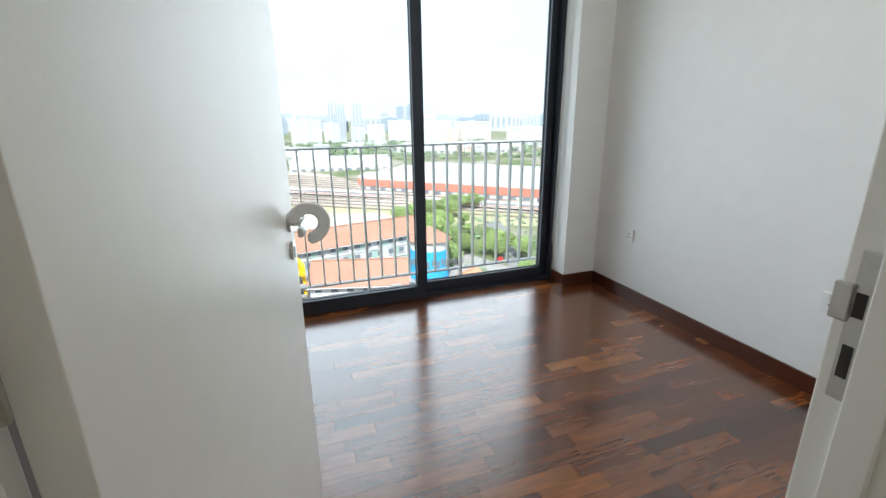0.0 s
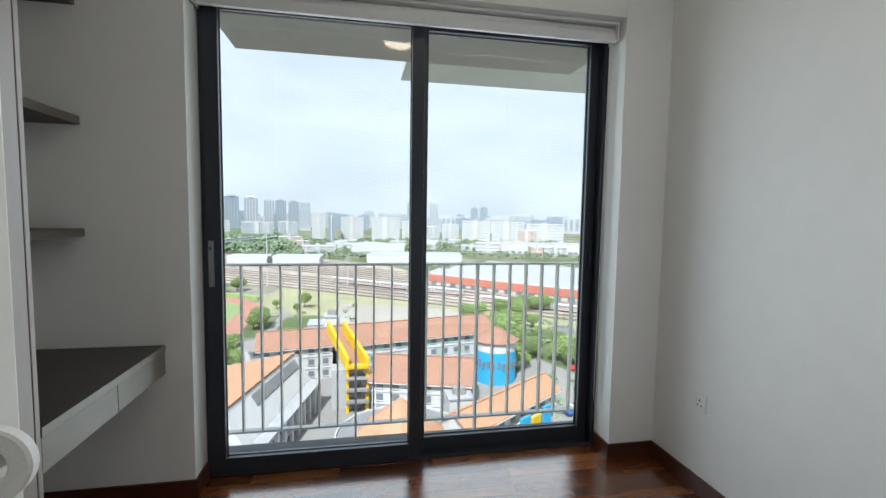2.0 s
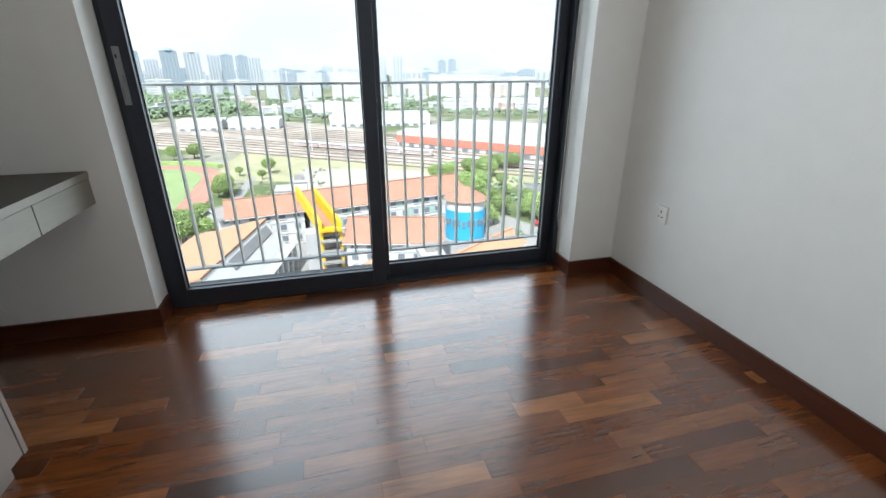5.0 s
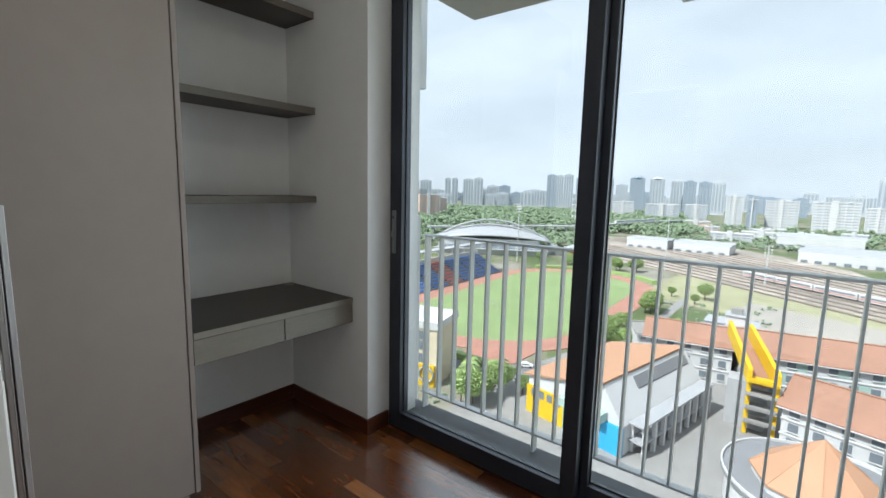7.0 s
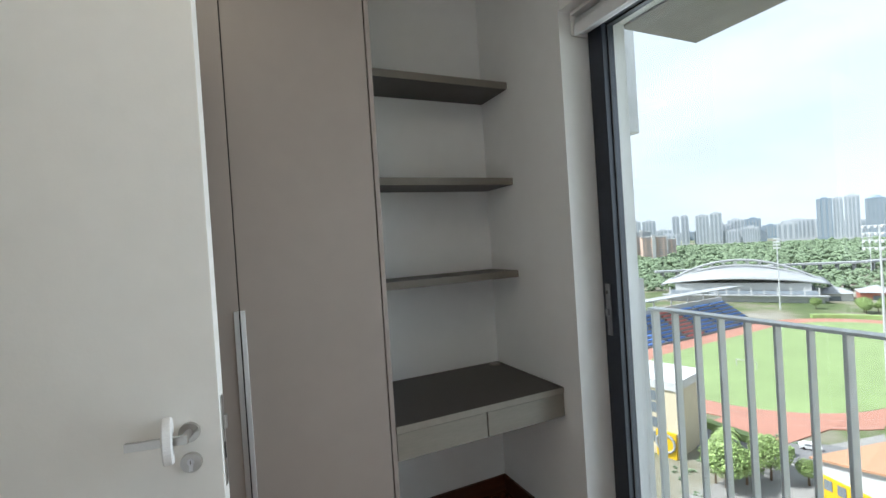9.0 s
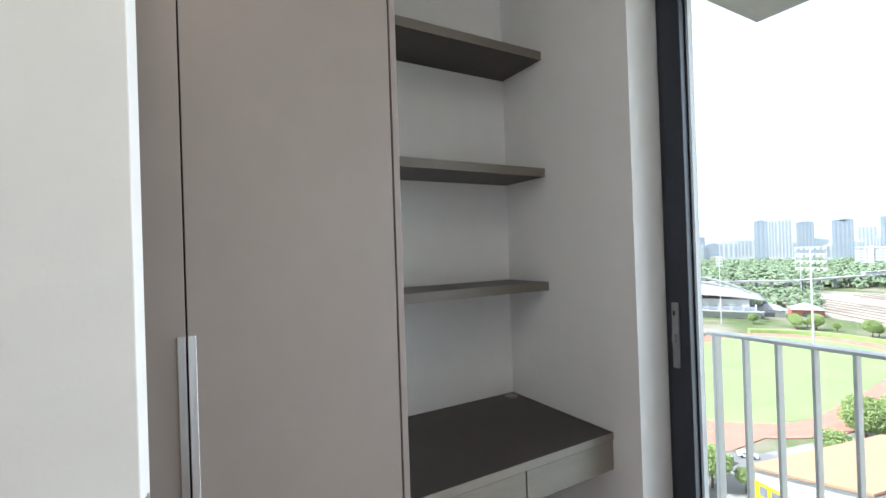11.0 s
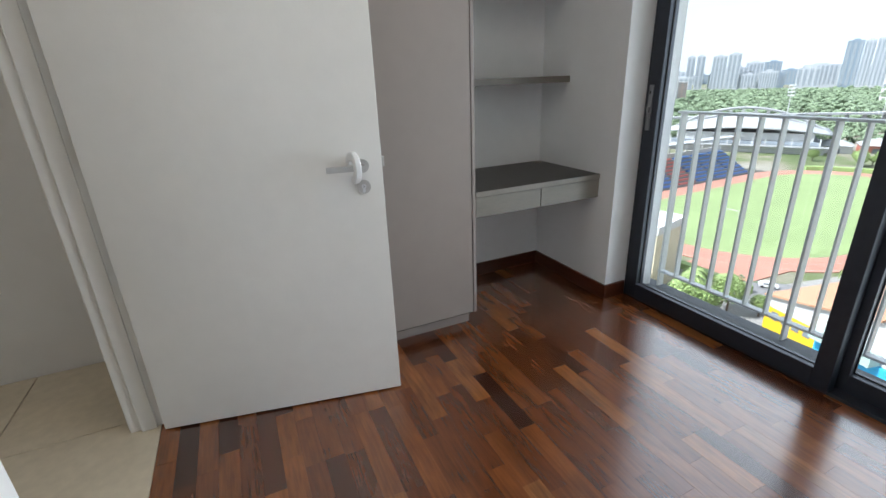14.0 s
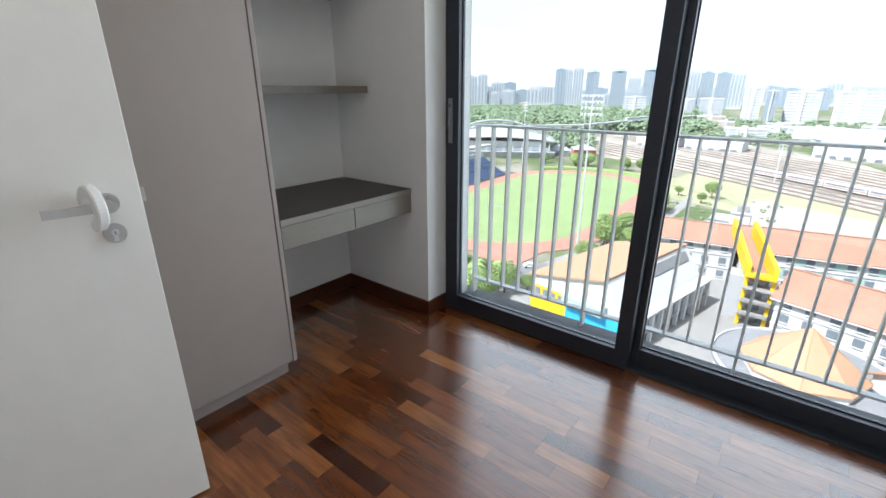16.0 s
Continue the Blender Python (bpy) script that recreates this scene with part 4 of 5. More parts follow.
# the dark grey strip paints the shade of a recessed slot
for (x0, z0, x1, z1, m_) in ((-1.0, 9.5, 8.9, 11.6, M_ROOF2), (8.4, 11.5, 19.7, 14.3, M_ROOF2), (20.3, 13.0, 21.7, 10.9, M_DKGREY)):
    bm = bmesh.new()
    ya, yb = (11.0, L2 - 2.0) if m_ is M_DKGREY else (-0.8, L2 + 0.6)
    v = [bm.verts.new(p) for p in ((x0, ya, z0), (x1, ya, z1), (x1, yb, z1), (x0, yb, z0), (x0, ya, z0 - 0.4), (x1, ya, z1 - 0.4), (x1, yb, z1 - 0.4), (x0, yb, z0 - 0.4))]
    for f in ((0, 1, 2, 3), (7, 6, 5, 4), (0, 4, 5, 1), (1, 5, 6, 2), (2, 6, 7, 3), (3, 7, 4, 0)):
        bm.faces.new([v[i] for i in f])
    bmesh.ops.recalc_face_normals(bm, faces=bm.faces[:])
    bmesh.ops.transform(bm, matrix=hall_m, verts=bm.verts)
    part("clerestory" if m_ is M_DKGREY else "roof", bm, m_, sh_)
for k in range(9):
    hall_part("column", (W2 + 2.6, 3 + k * 4, 0, W2 + 3.4, 3.8 + k * 4, 6.4), M_WHITE)
    hall_part("cross_beam", (W2, 3.1 + k * 4, 6.0, W2 + 3.4, 3.7 + k * 4, 6.6), M_WHITE)
    hall_part("fin", (W2, 3.2 + k * 4, 0.2, W2 + 0.7, 3.6 + k * 4, 6.3), M_WHITE)
for z in (3.0, 6.7):
    hall_part("walkway", (W2 + 0.1, 2, z, W2 + 3.3, L2 - 1, z + 0.3), M_GREY)

# beige building with tall windows
bb = thing("beige_building", "beige and white corner building with tall windows", "building", (-80.5, 93, G), 14)
part("wall", bbox(-9, -7, 0, 9, 7, 16), M_BEIGE, bb)
part("roof_slab", bbox(-9.4, -7.4, 16, 9.4, 7.4, 18.0), M_WHITE, bb)
for x in (-6.5, -2.0, 2.5):
    for z in (4.0, 7.6, 11.2, 14.0):
        part("window", bbox(x, -7.15, z - 1.2, x + 3.0, -6.95, z + 1.2), M_WIN, bb)
part("yellow_panel", bbox(4.0, -7.6, 0, 8.6, -7.0, 6.0), M_YELLOW, bb)
bm = bmesh.new()
for k in range(20):
    a0, a1 = 2 * math.pi * k / 20, 2 * math.pi * (k + 1) / 20
    cyl(bm, (6.3 + 2.1 * math.cos(a0), -7.9, 3.4 + 2.1 * math.sin(a0)), (6.3 + 2.1 * math.cos(a1), -7.9, 3.4 + 2.1 * math.sin(a1)), 0.28, n=6)
part("ring_ornament", bm, M_ROOFW, bb, "pale ring ornament")

# stadium stand: stepped terraces of coloured seats
stand = thing("grandstand", "open grandstand with blue and red seat blocks", "grandstand", (-144, 164, G), 2)
for k in range(8):
    part("terrace", bbox(-(k + 1) * 2.2, 0, 0, -k * 2.2, 86, 1.0 + k * 1.3), M_PAVE, stand)
    for j in range(6):
        part("seat_row", bbox(-(k + 0.75) * 2.2, j * 14.4 + 1, 1.0 + k * 1.3, -(k + 0.2) * 2.2, j * 14.4 + 13, 1.7 + k * 1.3), M_SEATR if j == 2 else M_SEATB, stand)
part("back_wall", bbox(-18.4, 0, 0, -17.7, 86, 13), M_WHITE, stand)
for j in range(7):
    bm = bmesh.new()
    beam(bm, (-18.3, 2 + j * 13.6, 8), (-18.3, 2 + j * 13.6, 18), 0.5, 0.5)
    beam(bm, (-18.3, 2 + j * 13.6, 18), (-5.0, 2 + j * 13.6, 19.2), 0.4, 0.4)
    part("roof_truss", bm, M_ROOFW, stand)
bm = bmesh.new()
beam(bm, (-18.5, 43.5, 18.4), (-6, 43.5, 19.8), 85, 0.4)
part("roof_canopy", bm, M_ROOFW, stand)

# arena with arch truss over a white roof
ar = thing("arena", "white arena with curved roof hung from a lattice arch", "stadium", (-210, 339, G), 30)
RW, RD = 50, 30
bm = bmesh.new()
for i in range(24):
    for j in range(12):
        q = []
        for a_, b_ in ((i, j), (i + 1, j), (i + 1, j + 1), (i, j + 1)):
            u, v_ = -1 + 2 * a_ / 24, -1 + 2 * b_ / 12
            q.append(bm.verts.new((u * RW, v_ * RD * (1 - 0.25 * u * u), 12 + 11 * (1 - u * u) * (1 - 0.6 * v_ * v_))))
        bm.faces.new(q)
bmesh.ops.remove_doubles(bm, verts=bm.verts, dist=0.01)
bmesh.ops.solidify(bm, geom=bm.faces[:], thickness=0.8)
part("roof", bm, M_ROOFW, ar, smooth=True)
part("lower_wall", bbox(-46, -29, 0, 46, 20, 4.4), M_WHITE, ar)
part("terrace_roof", bbox(-48, -33, 4.5, 48, -27.5, 5.1), M_ROOFW, ar)
part("upper_wall", bbox(-40, -24, 7.4, 40, 18, 12.6), M_WHITE, ar)
part("glazing", bbox(-43, -26, 5.1, 43, 17, 7.4), M_FWIN, ar)
for k in range(13):
    part("mullion", bbox(-43.5 + k * 7.2, -29.8, 0, -42.7 + k * 7.2, -29.01, 10), M_WHITE, ar)


def arch(u, lift):
    return Vector((u * 52, -8, 9 + (19 + lift) * (1 - u * u)))


for lift in (0, -4.0):
    bm = bmesh.new()
    for k in range(28):
        cyl(bm, arch(-1 + 2 * k / 28, lift), arch(-1 + 2 * (k + 1) / 28, lift), 0.75, n=8)
    part("arch_chord", bm, M_ROOFW, ar)
for k in range(1, 27):
    bm = bmesh.new()
    cyl(bm, arch(-1 + 2 * k / 28, 0), arch(-1 + 2 * (k + (1 if k % 2 else -1)) / 28, -4.0), 0.35, n=6)
    part("lattice_bar", bm, M_ROOFW, ar)
for x, y_, c in ((52, -10, M_ROOFW), (74, -4, M_SALMON)):
    pv = thing("pavilion", "low pavilion beside the arena with pitched white roof", "building", (-210 + x * 0.866 - y_ * 0.5, 339 + x * 0.5 + y_ * 0.866, G), 30)
    part("wall", bbox(-9, -7, 0, 9, 7, 5), M_REDBAND if c is M_SALMON else M_WHITE, pv)
    bm = bmesh.new()
    cyl(bm, (0, 0, 5), (0, 0, 9), 13.5, 0.5, n=4)
    bmesh.ops.rotate(bm, cent=(0, 0, 0), matrix=Matrix.Rotation(math.pi / 4, 3, "Z"), verts=bm.verts)
    part("roof", bm, M_ROOFW, pv)
    part("door_opening", bbox(-3, -7.1, 0, 3, -7.0, 3), M_WIN, pv)

# depot sheds
def shed(label, at, turn, L, D, h, band):
    s = thing("depot_shed", label, "shed", (*at, G), turn)
    part("wall", bbox(0, 0, 0, L, D, h), M_WHITE, s)
    if band:
        part("red_band", bbox(-0.3, -0.5, h * 0.30, L, -0.001, h * 0.85), M_REDBAND, s)
    n = max(2, int(D / 22))
    for k in range(n):
        bm_ = bmesh.new()
        y0, y1 = k * D / n, (k + 1) * D / n
        v = [bm_.verts.new(p) for p in ((-1, y0, h), (L + 1, y0, h), (L + 1, (y0 + y1) / 2, h + 2.2), (-1, (y0 + y1) / 2, h + 2.2), (L + 1, y1 - 0.1, h), (-1, y1 - 0.1, h))]
        for f in ((0, 1, 2, 3), (3, 2, 4, 5), (0, 3, 5), (1, 4, 2)):
            bm_.faces.new([v[i] for i in f])
        part("roof_bay", bm_, M_ROOFW, s)
    for k in range(int(L / 9)):
        part("doorway", bbox(2 + k * 9, -0.7, 0, 6.5 + k * 9, -0.52, h * 0.28), M_WIN, s)
    return s


shed("long white railway depot shed with a red band", (54, 336), -46, 260, 105, 9.5, True)
shed("white workshop shed beside the railway", (8, 470), -8, 100, 60, 9, False)
shed("white flat workshop by the tracks", (-130, 472), -4, 38, 26, 8, False)
shed("white flat workshop by the tracks", (-86, 470), -4, 46, 30, 8, False)
shed("long white warehouse far beyond the yard", (190, 620), -12, 150, 60, 12, False)
shed("small white depot office building", (-10, 600), -4, 70, 30, 12, False)

for k, (x, y_, ang, cnt) in enumerate(((-20, 352, -38, 5), (75, 262, -40, 6))):
    tr = thing("train", "parked white commuter train with a red stripe", "train", (x, y_, G + 0.5), ang, group="parked trains")
    for c in range(cnt):
        car = part("carriage", bbox(c * 22.5, -1.5, 0.6, c * 22.5 + 21.8, 1.5, 4.0, 0.2), M_WHITE, tr)
        part("stripe", bbox(c * 22.5 + 0.3, -1.54, 1.3, c * 22.5 + 21.5, -1.505, 1.9), M_REDBAND, car)
        part("window_strip", bbox(c * 22.5 + 1, -1.54, 2.3, c * 22.5 + 20.8, -1.505, 3.2), M_WIN, car)


# ---- city beyond ----
def polar(az, d):
    return d * math.sin(radians(az)), d * math.cos(radians(az))


def tower(az, d, w_, h_, dep, wall, label, strips=4, crown=0, group="far towers"):
    x, y_ = polar(az, d)
    t_ = thing("apartment_tower", label, "building", (x, y_, G), -az, group)
    part("wall", bbox(-w_ / 2, 0, 0, w_ / 2, dep, h_), wall, t_)
    s_me = bpy.data.meshes.get(f"strip_{int(w_)}_{int(h_)}_{strips}")
    if not s_me:
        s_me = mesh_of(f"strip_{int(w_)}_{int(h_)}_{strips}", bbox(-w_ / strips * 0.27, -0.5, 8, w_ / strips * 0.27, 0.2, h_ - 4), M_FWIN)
    for k in range(strips):
        piece("window_strip", s_me, t_, pose((k + 0.5) * w_ / strips - w_ / 2, 0, 0))
    if crown:
        bm_ = bmesh.new()
        cyl(bm_, (0, dep / 2, h_), (0, dep / 2, h_ + crown), w_ * 0.42, w_ * 0.2, n=16)
        part("crown", bm_, wall, t_)
    else:
        part("roof_plant", bbox(-w_ * 0.2, dep * 0.3, h_, w_ * 0.2, dep * 0.7, h_ + 4), wall, t_)


def slab_block(az, d, w_, h_, dep, wall, label, floors, turn=0):
    x, y_ = polar(az, d)
    t_ = thing("slab_block", label, "building", (x, y_, G), -az + turn, "far slab blocks")
    part("wall", bbox(-w_ / 2, 0, 0, w_ / 2, dep, h_), wall, t_)
    me = mesh_of("window_strip", bbox(-w_ / 2 + 1, -0.4, -0.75, w_ / 2 - 1, 0.1, 0.75), M_SWIN)
    for k in range(floors):
        piece("window_strip", me, t_, pose(0, 0, (k + 0.6) * h_ / floors))
    for k in range(int(w_ / 9)):
        part("pier", bbox(-w_ / 2 + 4 + k * 9, -0.9, 0, -w_ / 2 + 5.6 + k * 9, -0.4, h_), wall, t_)
    part("roof_parapet", bbox(-w_ / 2 - 0.5, -0.6, h_, w_ / 2 + 0.5, dep, h_ + 1.2), M_WHITE, t_)
    part("stair_core", bbox(-w_ * 0.1, -2, 0, w_ * 0.04, 3, h_ + 4), M_WHITE, t_)


T1, T2 = "pale apartment tower on the horizon", "blue-grey glass tower on the horizon"
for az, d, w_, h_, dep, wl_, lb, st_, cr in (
        (-41.9, 1500, 34, 84, 25, M_HAZEPALE, T1, 3, 0), (-40.4, 1500, 38, 83, 25, M_HAZEPALE, T1, 4, 0), (-37.6, 1600, 21, 93, 25, M_HAZEPALE, T1, 2, 0), (-36.7, 1600, 22, 94, 25, M_HAZEPALE, T1, 2, 0), (-35.0, 1500, 34, 89, 25, M_HAZEPALE, T1, 4, 0), (-33.7, 1500, 30, 93, 25, M_HAZEPALE, T1, 3, 0),
        (-31.9, 1600, 42, 71, 25, M_HAZEPALE, T1, 5, 0), (-30.4, 1600, 40, 70, 25, M_TOWER, T1, 5, 0), (-26.7, 1600, 74, 58, 25, M_HAZEPALE, T1, 8, 0), (-24.6, 1500, 31, 107, 30, M_TOWER, T2, 3, 0), (-23.6, 1480, 20, 106, 25, M_HAZEPALE, T1, 3, 0), (-22.6, 1480, 29, 109, 25, M_HAZEPALE, T1, 4, 0),
        (-21.0, 1350, 33, 94, 25, M_TOWER, T2, 5, 6), (-18.2, 1350, 37, 95, 25, M_TOWER, T2, 5, 6), (-16.5, 1900, 44, 88, 25, M_HAZEPALE, T1, 5, 0), (-14.8, 1350, 38, 97, 25, M_TOWER, T2, 5, 6), (-12.7, 1350, 37, 95, 25, M_HAZEPALE, T2, 5, 6),
        (-10.7, 1450, 30, 93, 25, M_HAZEPALE, T1, 4, 0), (-9.4, 1450, 32, 91, 25, M_TOWER, T1, 4, 0), (-7.9, 1450, 32, 89, 25, M_TOWER, T1, 4, 0), (-6.6, 1450, 32, 88, 25, M_HAZEPALE, T1, 4, 0),
        (1.2, 1900, 40, 68, 25, M_HAZEPALE, T1, 4, 0), (4.6, 1850, 34, 66, 25, M_HAZEPALE, T1, 3, 0), (6.3, 1000, 12, 85, 16, M_HAZEPALE, "pale tower block beyond the depot", 2, 0), (7.4, 1000, 21, 81, 16, M_HAZEPALE, "pale tower block beyond the depot", 4, 0), (9.4, 1000, 20, 83, 16, M_HAZEPALE, "pale tower block beyond the depot", 3, 0),
        (11.7, 1700, 100, 51, 25, M_HAZEPALE, T1, 9, 0), (14.6, 1500, 25, 78, 25, M_TOWER, T1, 3, 0), (15.8, 1500, 25, 81, 25, M_TOWER, T1, 3, 0), (20.5, 2400, 90, 62, 25, M_HAZEPALE, T1, 7, 0), (25, 2500, 120, 60, 30, M_HAZEPALE, T1, 8, 0), (31, 2500, 140, 62, 30, M_HAZEPALE, T1, 8, 0)):
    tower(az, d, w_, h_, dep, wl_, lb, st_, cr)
rc = random.Random(11)
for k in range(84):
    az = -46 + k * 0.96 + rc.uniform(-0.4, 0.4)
    tower(az, rc.uniform(1400, 2300), rc.uniform(30, 75), rc.uniform(36, 60), 25, rc.choice((M_HAZEPALE, M_HAZEPALE, M_TOWER)), "low pale blocks along the horizon", rc.choice((4, 5, 7)))
for az, d, w_, h_, dep, wl_, fl in ((-5.0, 900, 24, 52, 30, M_BLOCK, 13), (-3.4, 905, 14, 48, 30, M_TOWER, 12), (-0.9, 950, 46, 46, 30, M_BLOCK, 10), (3.3, 950, 58, 46, 30, M_BLOCK, 10), (6.3, 940, 30, 38, 30, M_BLOCK, 9), (9.4, 900, 26, 29, 30, M_HAZEPALE, 6), (11.6, 930, 34, 34, 30, M_BLOCK, 8),
                                    (14.9, 900, 56, 42, 30, M_BLOCK, 8), (18.9, 900, 62, 41, 30, M_BLOCK, 8), (21.4, 900, 36, 25, 30, M_SALMON, 5), (23.6, 900, 70, 38, 30, M_BLOCK, 7), (30.5, 850, 80, 29, 30, M_BLOCK, 6), (-12.0, 980, 60, 33, 30, M_HAZEPALE, 8), (-16.2, 1050, 44, 35, 30, M_BLOCK, 7), (-8.6, 1040, 40, 33, 30, M_HAZEPALE, 7), (16.5, 640, 34, 14, 20, M_BLOCK, 3)):
    slab_block(az, d, w_, h_, dep, wl_, "long white slab block with rows of dark windows", fl)
for k in range(26):
    slab_block(rc.uniform(-9, 33), rc.uniform(610, 860), rc.uniform(14, 44), rc.uniform(5, 13), 14, rc.choice((M_BLOCK, M_HAZEPALE, M_BLOCK, M_SALMON)), "low pale building among the trees beyond the yard", rc.choice((2, 3)), turn=rc.uniform(-20, 20))
for az, d, w_, h_, wl_ in ((-39.9, 800, 36, 43, M_SALMON), (-42.6, 840, 40, 45, M_SALMON), (-41.2, 880, 30, 52, M_HAZEPALE), (-44.8, 800, 40, 48, M_SALMON), (-38.6, 900, 30, 36, M_SALMON)):
    slab_block(az, d, w_, h_, 20, wl_, "salmon and white housing slab block", 11, turn=12)
vi = thing("viaduct", "long concrete railway viaduct across the green", "viaduct", (0, 0, G))
bm = bmesh.new()
pts = [polar(-40, 505), polar(-34, 520), polar(-27, 560), polar(-22, 580), polar(-17.2, 662), polar(-12, 786), polar(-8, 900)]
for p_, q_ in zip(pts, pts[1:]):
    beam(bm, (*p_, 11), (*q_, 11), 9, 1.8)
part("deck", bm, M_GREY, vi)
for p_, q_ in zip(pts, pts[1:]):
    for k in range(4):
        x, y_ = (p_[i_] + (q_[i_] - p_[i_]) * (k + 0.5) / 4 for i_ in (0, 1))
        part("pier", bbox(x - 1.2, y_ - 1.2, 0, x + 1.2, y_ + 1.2, 10.2), M_GREY, vi)
a, b = Vector(pts[4]), Vector(pts[5])
tr = thing("train", "white commuter train running on the viaduct", "train", (a.x, a.y, G + 12.0), math.degrees(math.atan2(b.y - a.y, b.x - a.x)), group="parked trains")
for c in range(5):
    car = part("carriage", bbox(8 + c * 22.5, -1.5, 0.0, 8 + c * 22.5 + 21.8, 1.5, 3.6, 0.2), M_WHITE, tr)
    part("window_strip", bbox(9 + c * 22.5, -1.54, 1.7, 8 + c * 22.5 + 20.8, -1.505, 2.6), M_WIN, car)


# ---- trees ----
def crown_mesh(name, seed, r, h, clumps, leaves):
    rr = random.Random(seed)
    bm_ = bmesh.new()
    base = bmesh.new()
    bmesh.ops.create_icosphere(base, subdivisions=1, radius=1)
    bv = [v.co.copy() for v in base.verts]
    bf = [[v.index for v in f.verts] for f in base.faces]
    base.free()
    for _ in range(clumps):
        while True:
            p = Vector((rr.uniform(-1, 1), rr.uniform(-1, 1), rr.uniform(-0.8, 1)))
            if 0.25 < p.length < 1 and not (p.z < -0.4 and p.xy.length < 0.5):
                break
        s_ = rr.uniform(0.055, 0.14) * r
        c = Vector((p.x * r, p.y * r, h + p.z * r * 0.72))
        q = Euler((rr.uniform(0, 6), rr.uniform(0, 6), rr.uniform(0, 6))).to_matrix()
        vs = [bm_.verts.new(c + q @ Vector((v.x * s_, v.y * s_, v.z * s_ * 0.7)) * rr.uniform(0.65, 1.3)) for v in bv]
        for f in bf:
            bm_.faces.new([vs[i] for i in f])
    for _ in range(leaves):
        a = Vector((rr.gauss(0, 1), rr.gauss(0, 1), rr.gauss(0, 1))).normalized()
        c = Vector((a.x * r, a.y * r, h + a.z * r * 0.75)) * 1.0 + Vector((rr.uniform(-1, 1), rr.uniform(-1, 1), rr.uniform(-1, 1))) * r * 0.16
        q = Euler((rr.uniform(0, 6), rr.uniform(0, 6), rr.uniform(0, 6))).to_matrix()
        s_ = rr.uniform(0.03, 0.065) * r
        bm_.faces.new([bm_.verts.new(c + q @ Vector(v) * s_) for v in ((-1, -0.5, 0), (1, -0.5, 0.2), (1, 0.5, 0), (-1, 0.5, 0.2))])
    return mesh_of(name, bm_, M_LEAF)


def tree(seed, r, h, label):
    t_ = thing("tree", label, "tree", (0, 0, G), group="trees by the school")
    rr = random.Random(seed)
    bm_ = bmesh.new()
    cyl(bm_, (0, 0, -0.3), (0.1, 0.05, h * 0.7), 0.28, 0.16, n=8)
    for k in range(5):
        a = k * 1.3 + rr.uniform(-0.3, 0.3)
        cyl(bm_, (0.05, 0, h * 0.5 + k * 0.25), (math.cos(a) * r * 0.6, math.sin(a) * r * 0.6, h + rr.uniform(-0.2, 0.5) * r), 0.12, 0.04, n=6)
    part("trunk", bm_, M_BARK, t_)
    c_ = new("crown", crown_mesh("crown", seed, r, h, 300, 1700))
    c_.parent = t_
    return t_


protos = [tree(1, 2.8, 4.6, "leafy green street tree with a rounded crown"), tree(2, 3.5, 5.8, "broad leafy green tree with uneven crown"), tree(3, 2.0, 3.6, "small bushy green tree"), tree(4, 4.0, 6.2, "large dense green tree")]
rt = random.Random(5)
spots = []
for n_, x0, x1, y0, y1 in ((34, 54, 84, 138, 228), (8, -48, -38, 108, 165), (7, -50, -41, 150, 215), (2, -56, -50, 96, 104), (3, -60, -54, 84, 92), (5, -46, -24, 172, 262), (10, 40, 80, 60, 86), (2, -118, -104, 96, 108), (12, -150, -60, 300, 322), (8, 60, 110, 228, 236), (10, 60, 120, 96, 130)):
    for _ in range(n_):
        spots.append((rt.uniform(x0, x1), rt.uniform(y0, y1)))
for k, (x, y_) in enumerate(spots):
    p_ = protos[k % 4]
    m_ = pose(x, y_, G, 0, 0, rt.uniform(0, 360))
    if k < 4:
        p_.matrix_basis = m_
    else:
        copy_thing(p_, m_)


def palm(x, y_, h):
    t_ = thing("palm_tree", "tall palm with drooping green fronds", "palm tree", (x, y_, G), group="palms by the street")
    bm_ = bmesh.new()
    cyl(bm_, (0, 0, -0.2), (0.3, 0, h), 0.22, 0.14, n=8)
    part("trunk", bm_, M_BARK, t_)
    for k in range(13):
        a = k * 2.4
        bm_ = bmesh.new()
        prev = None
        for s_ in range(6):
            u = s_ / 5
            c = Vector((0.3 + math.cos(a) * u * 3.2, math.sin(a) * u * 3.2, h + 0.9 * math.sin(u * 2.4) - 1.9 * u * u + 0.3 * (k % 3)))
            w_ = 0.55 * math.sin(0.3 + u * 2.7)
            sd = Vector((-math.sin(a), math.cos(a), 0)) * w_
            cur = (bm_.verts.new(c - sd - Vector((0, 0, w_ * 0.6))), bm_.verts.new(c), bm_.verts.new(c + sd - Vector((0, 0, w_ * 0.6))))
            if prev:
                bm_.faces.new((prev[0], prev[1], cur[1], cur[0]))
                bm_.faces.new((prev[1], prev[2], cur[2], cur[1]))
            prev = cur
        part("frond", bm_, M_LEAF, t_)


for x, y_, h in ((-62, 92, 7.5), (-65, 97, 6.5), (-58, 99, 7), (-60, 86, 8)):
    palm(x, y_, h)


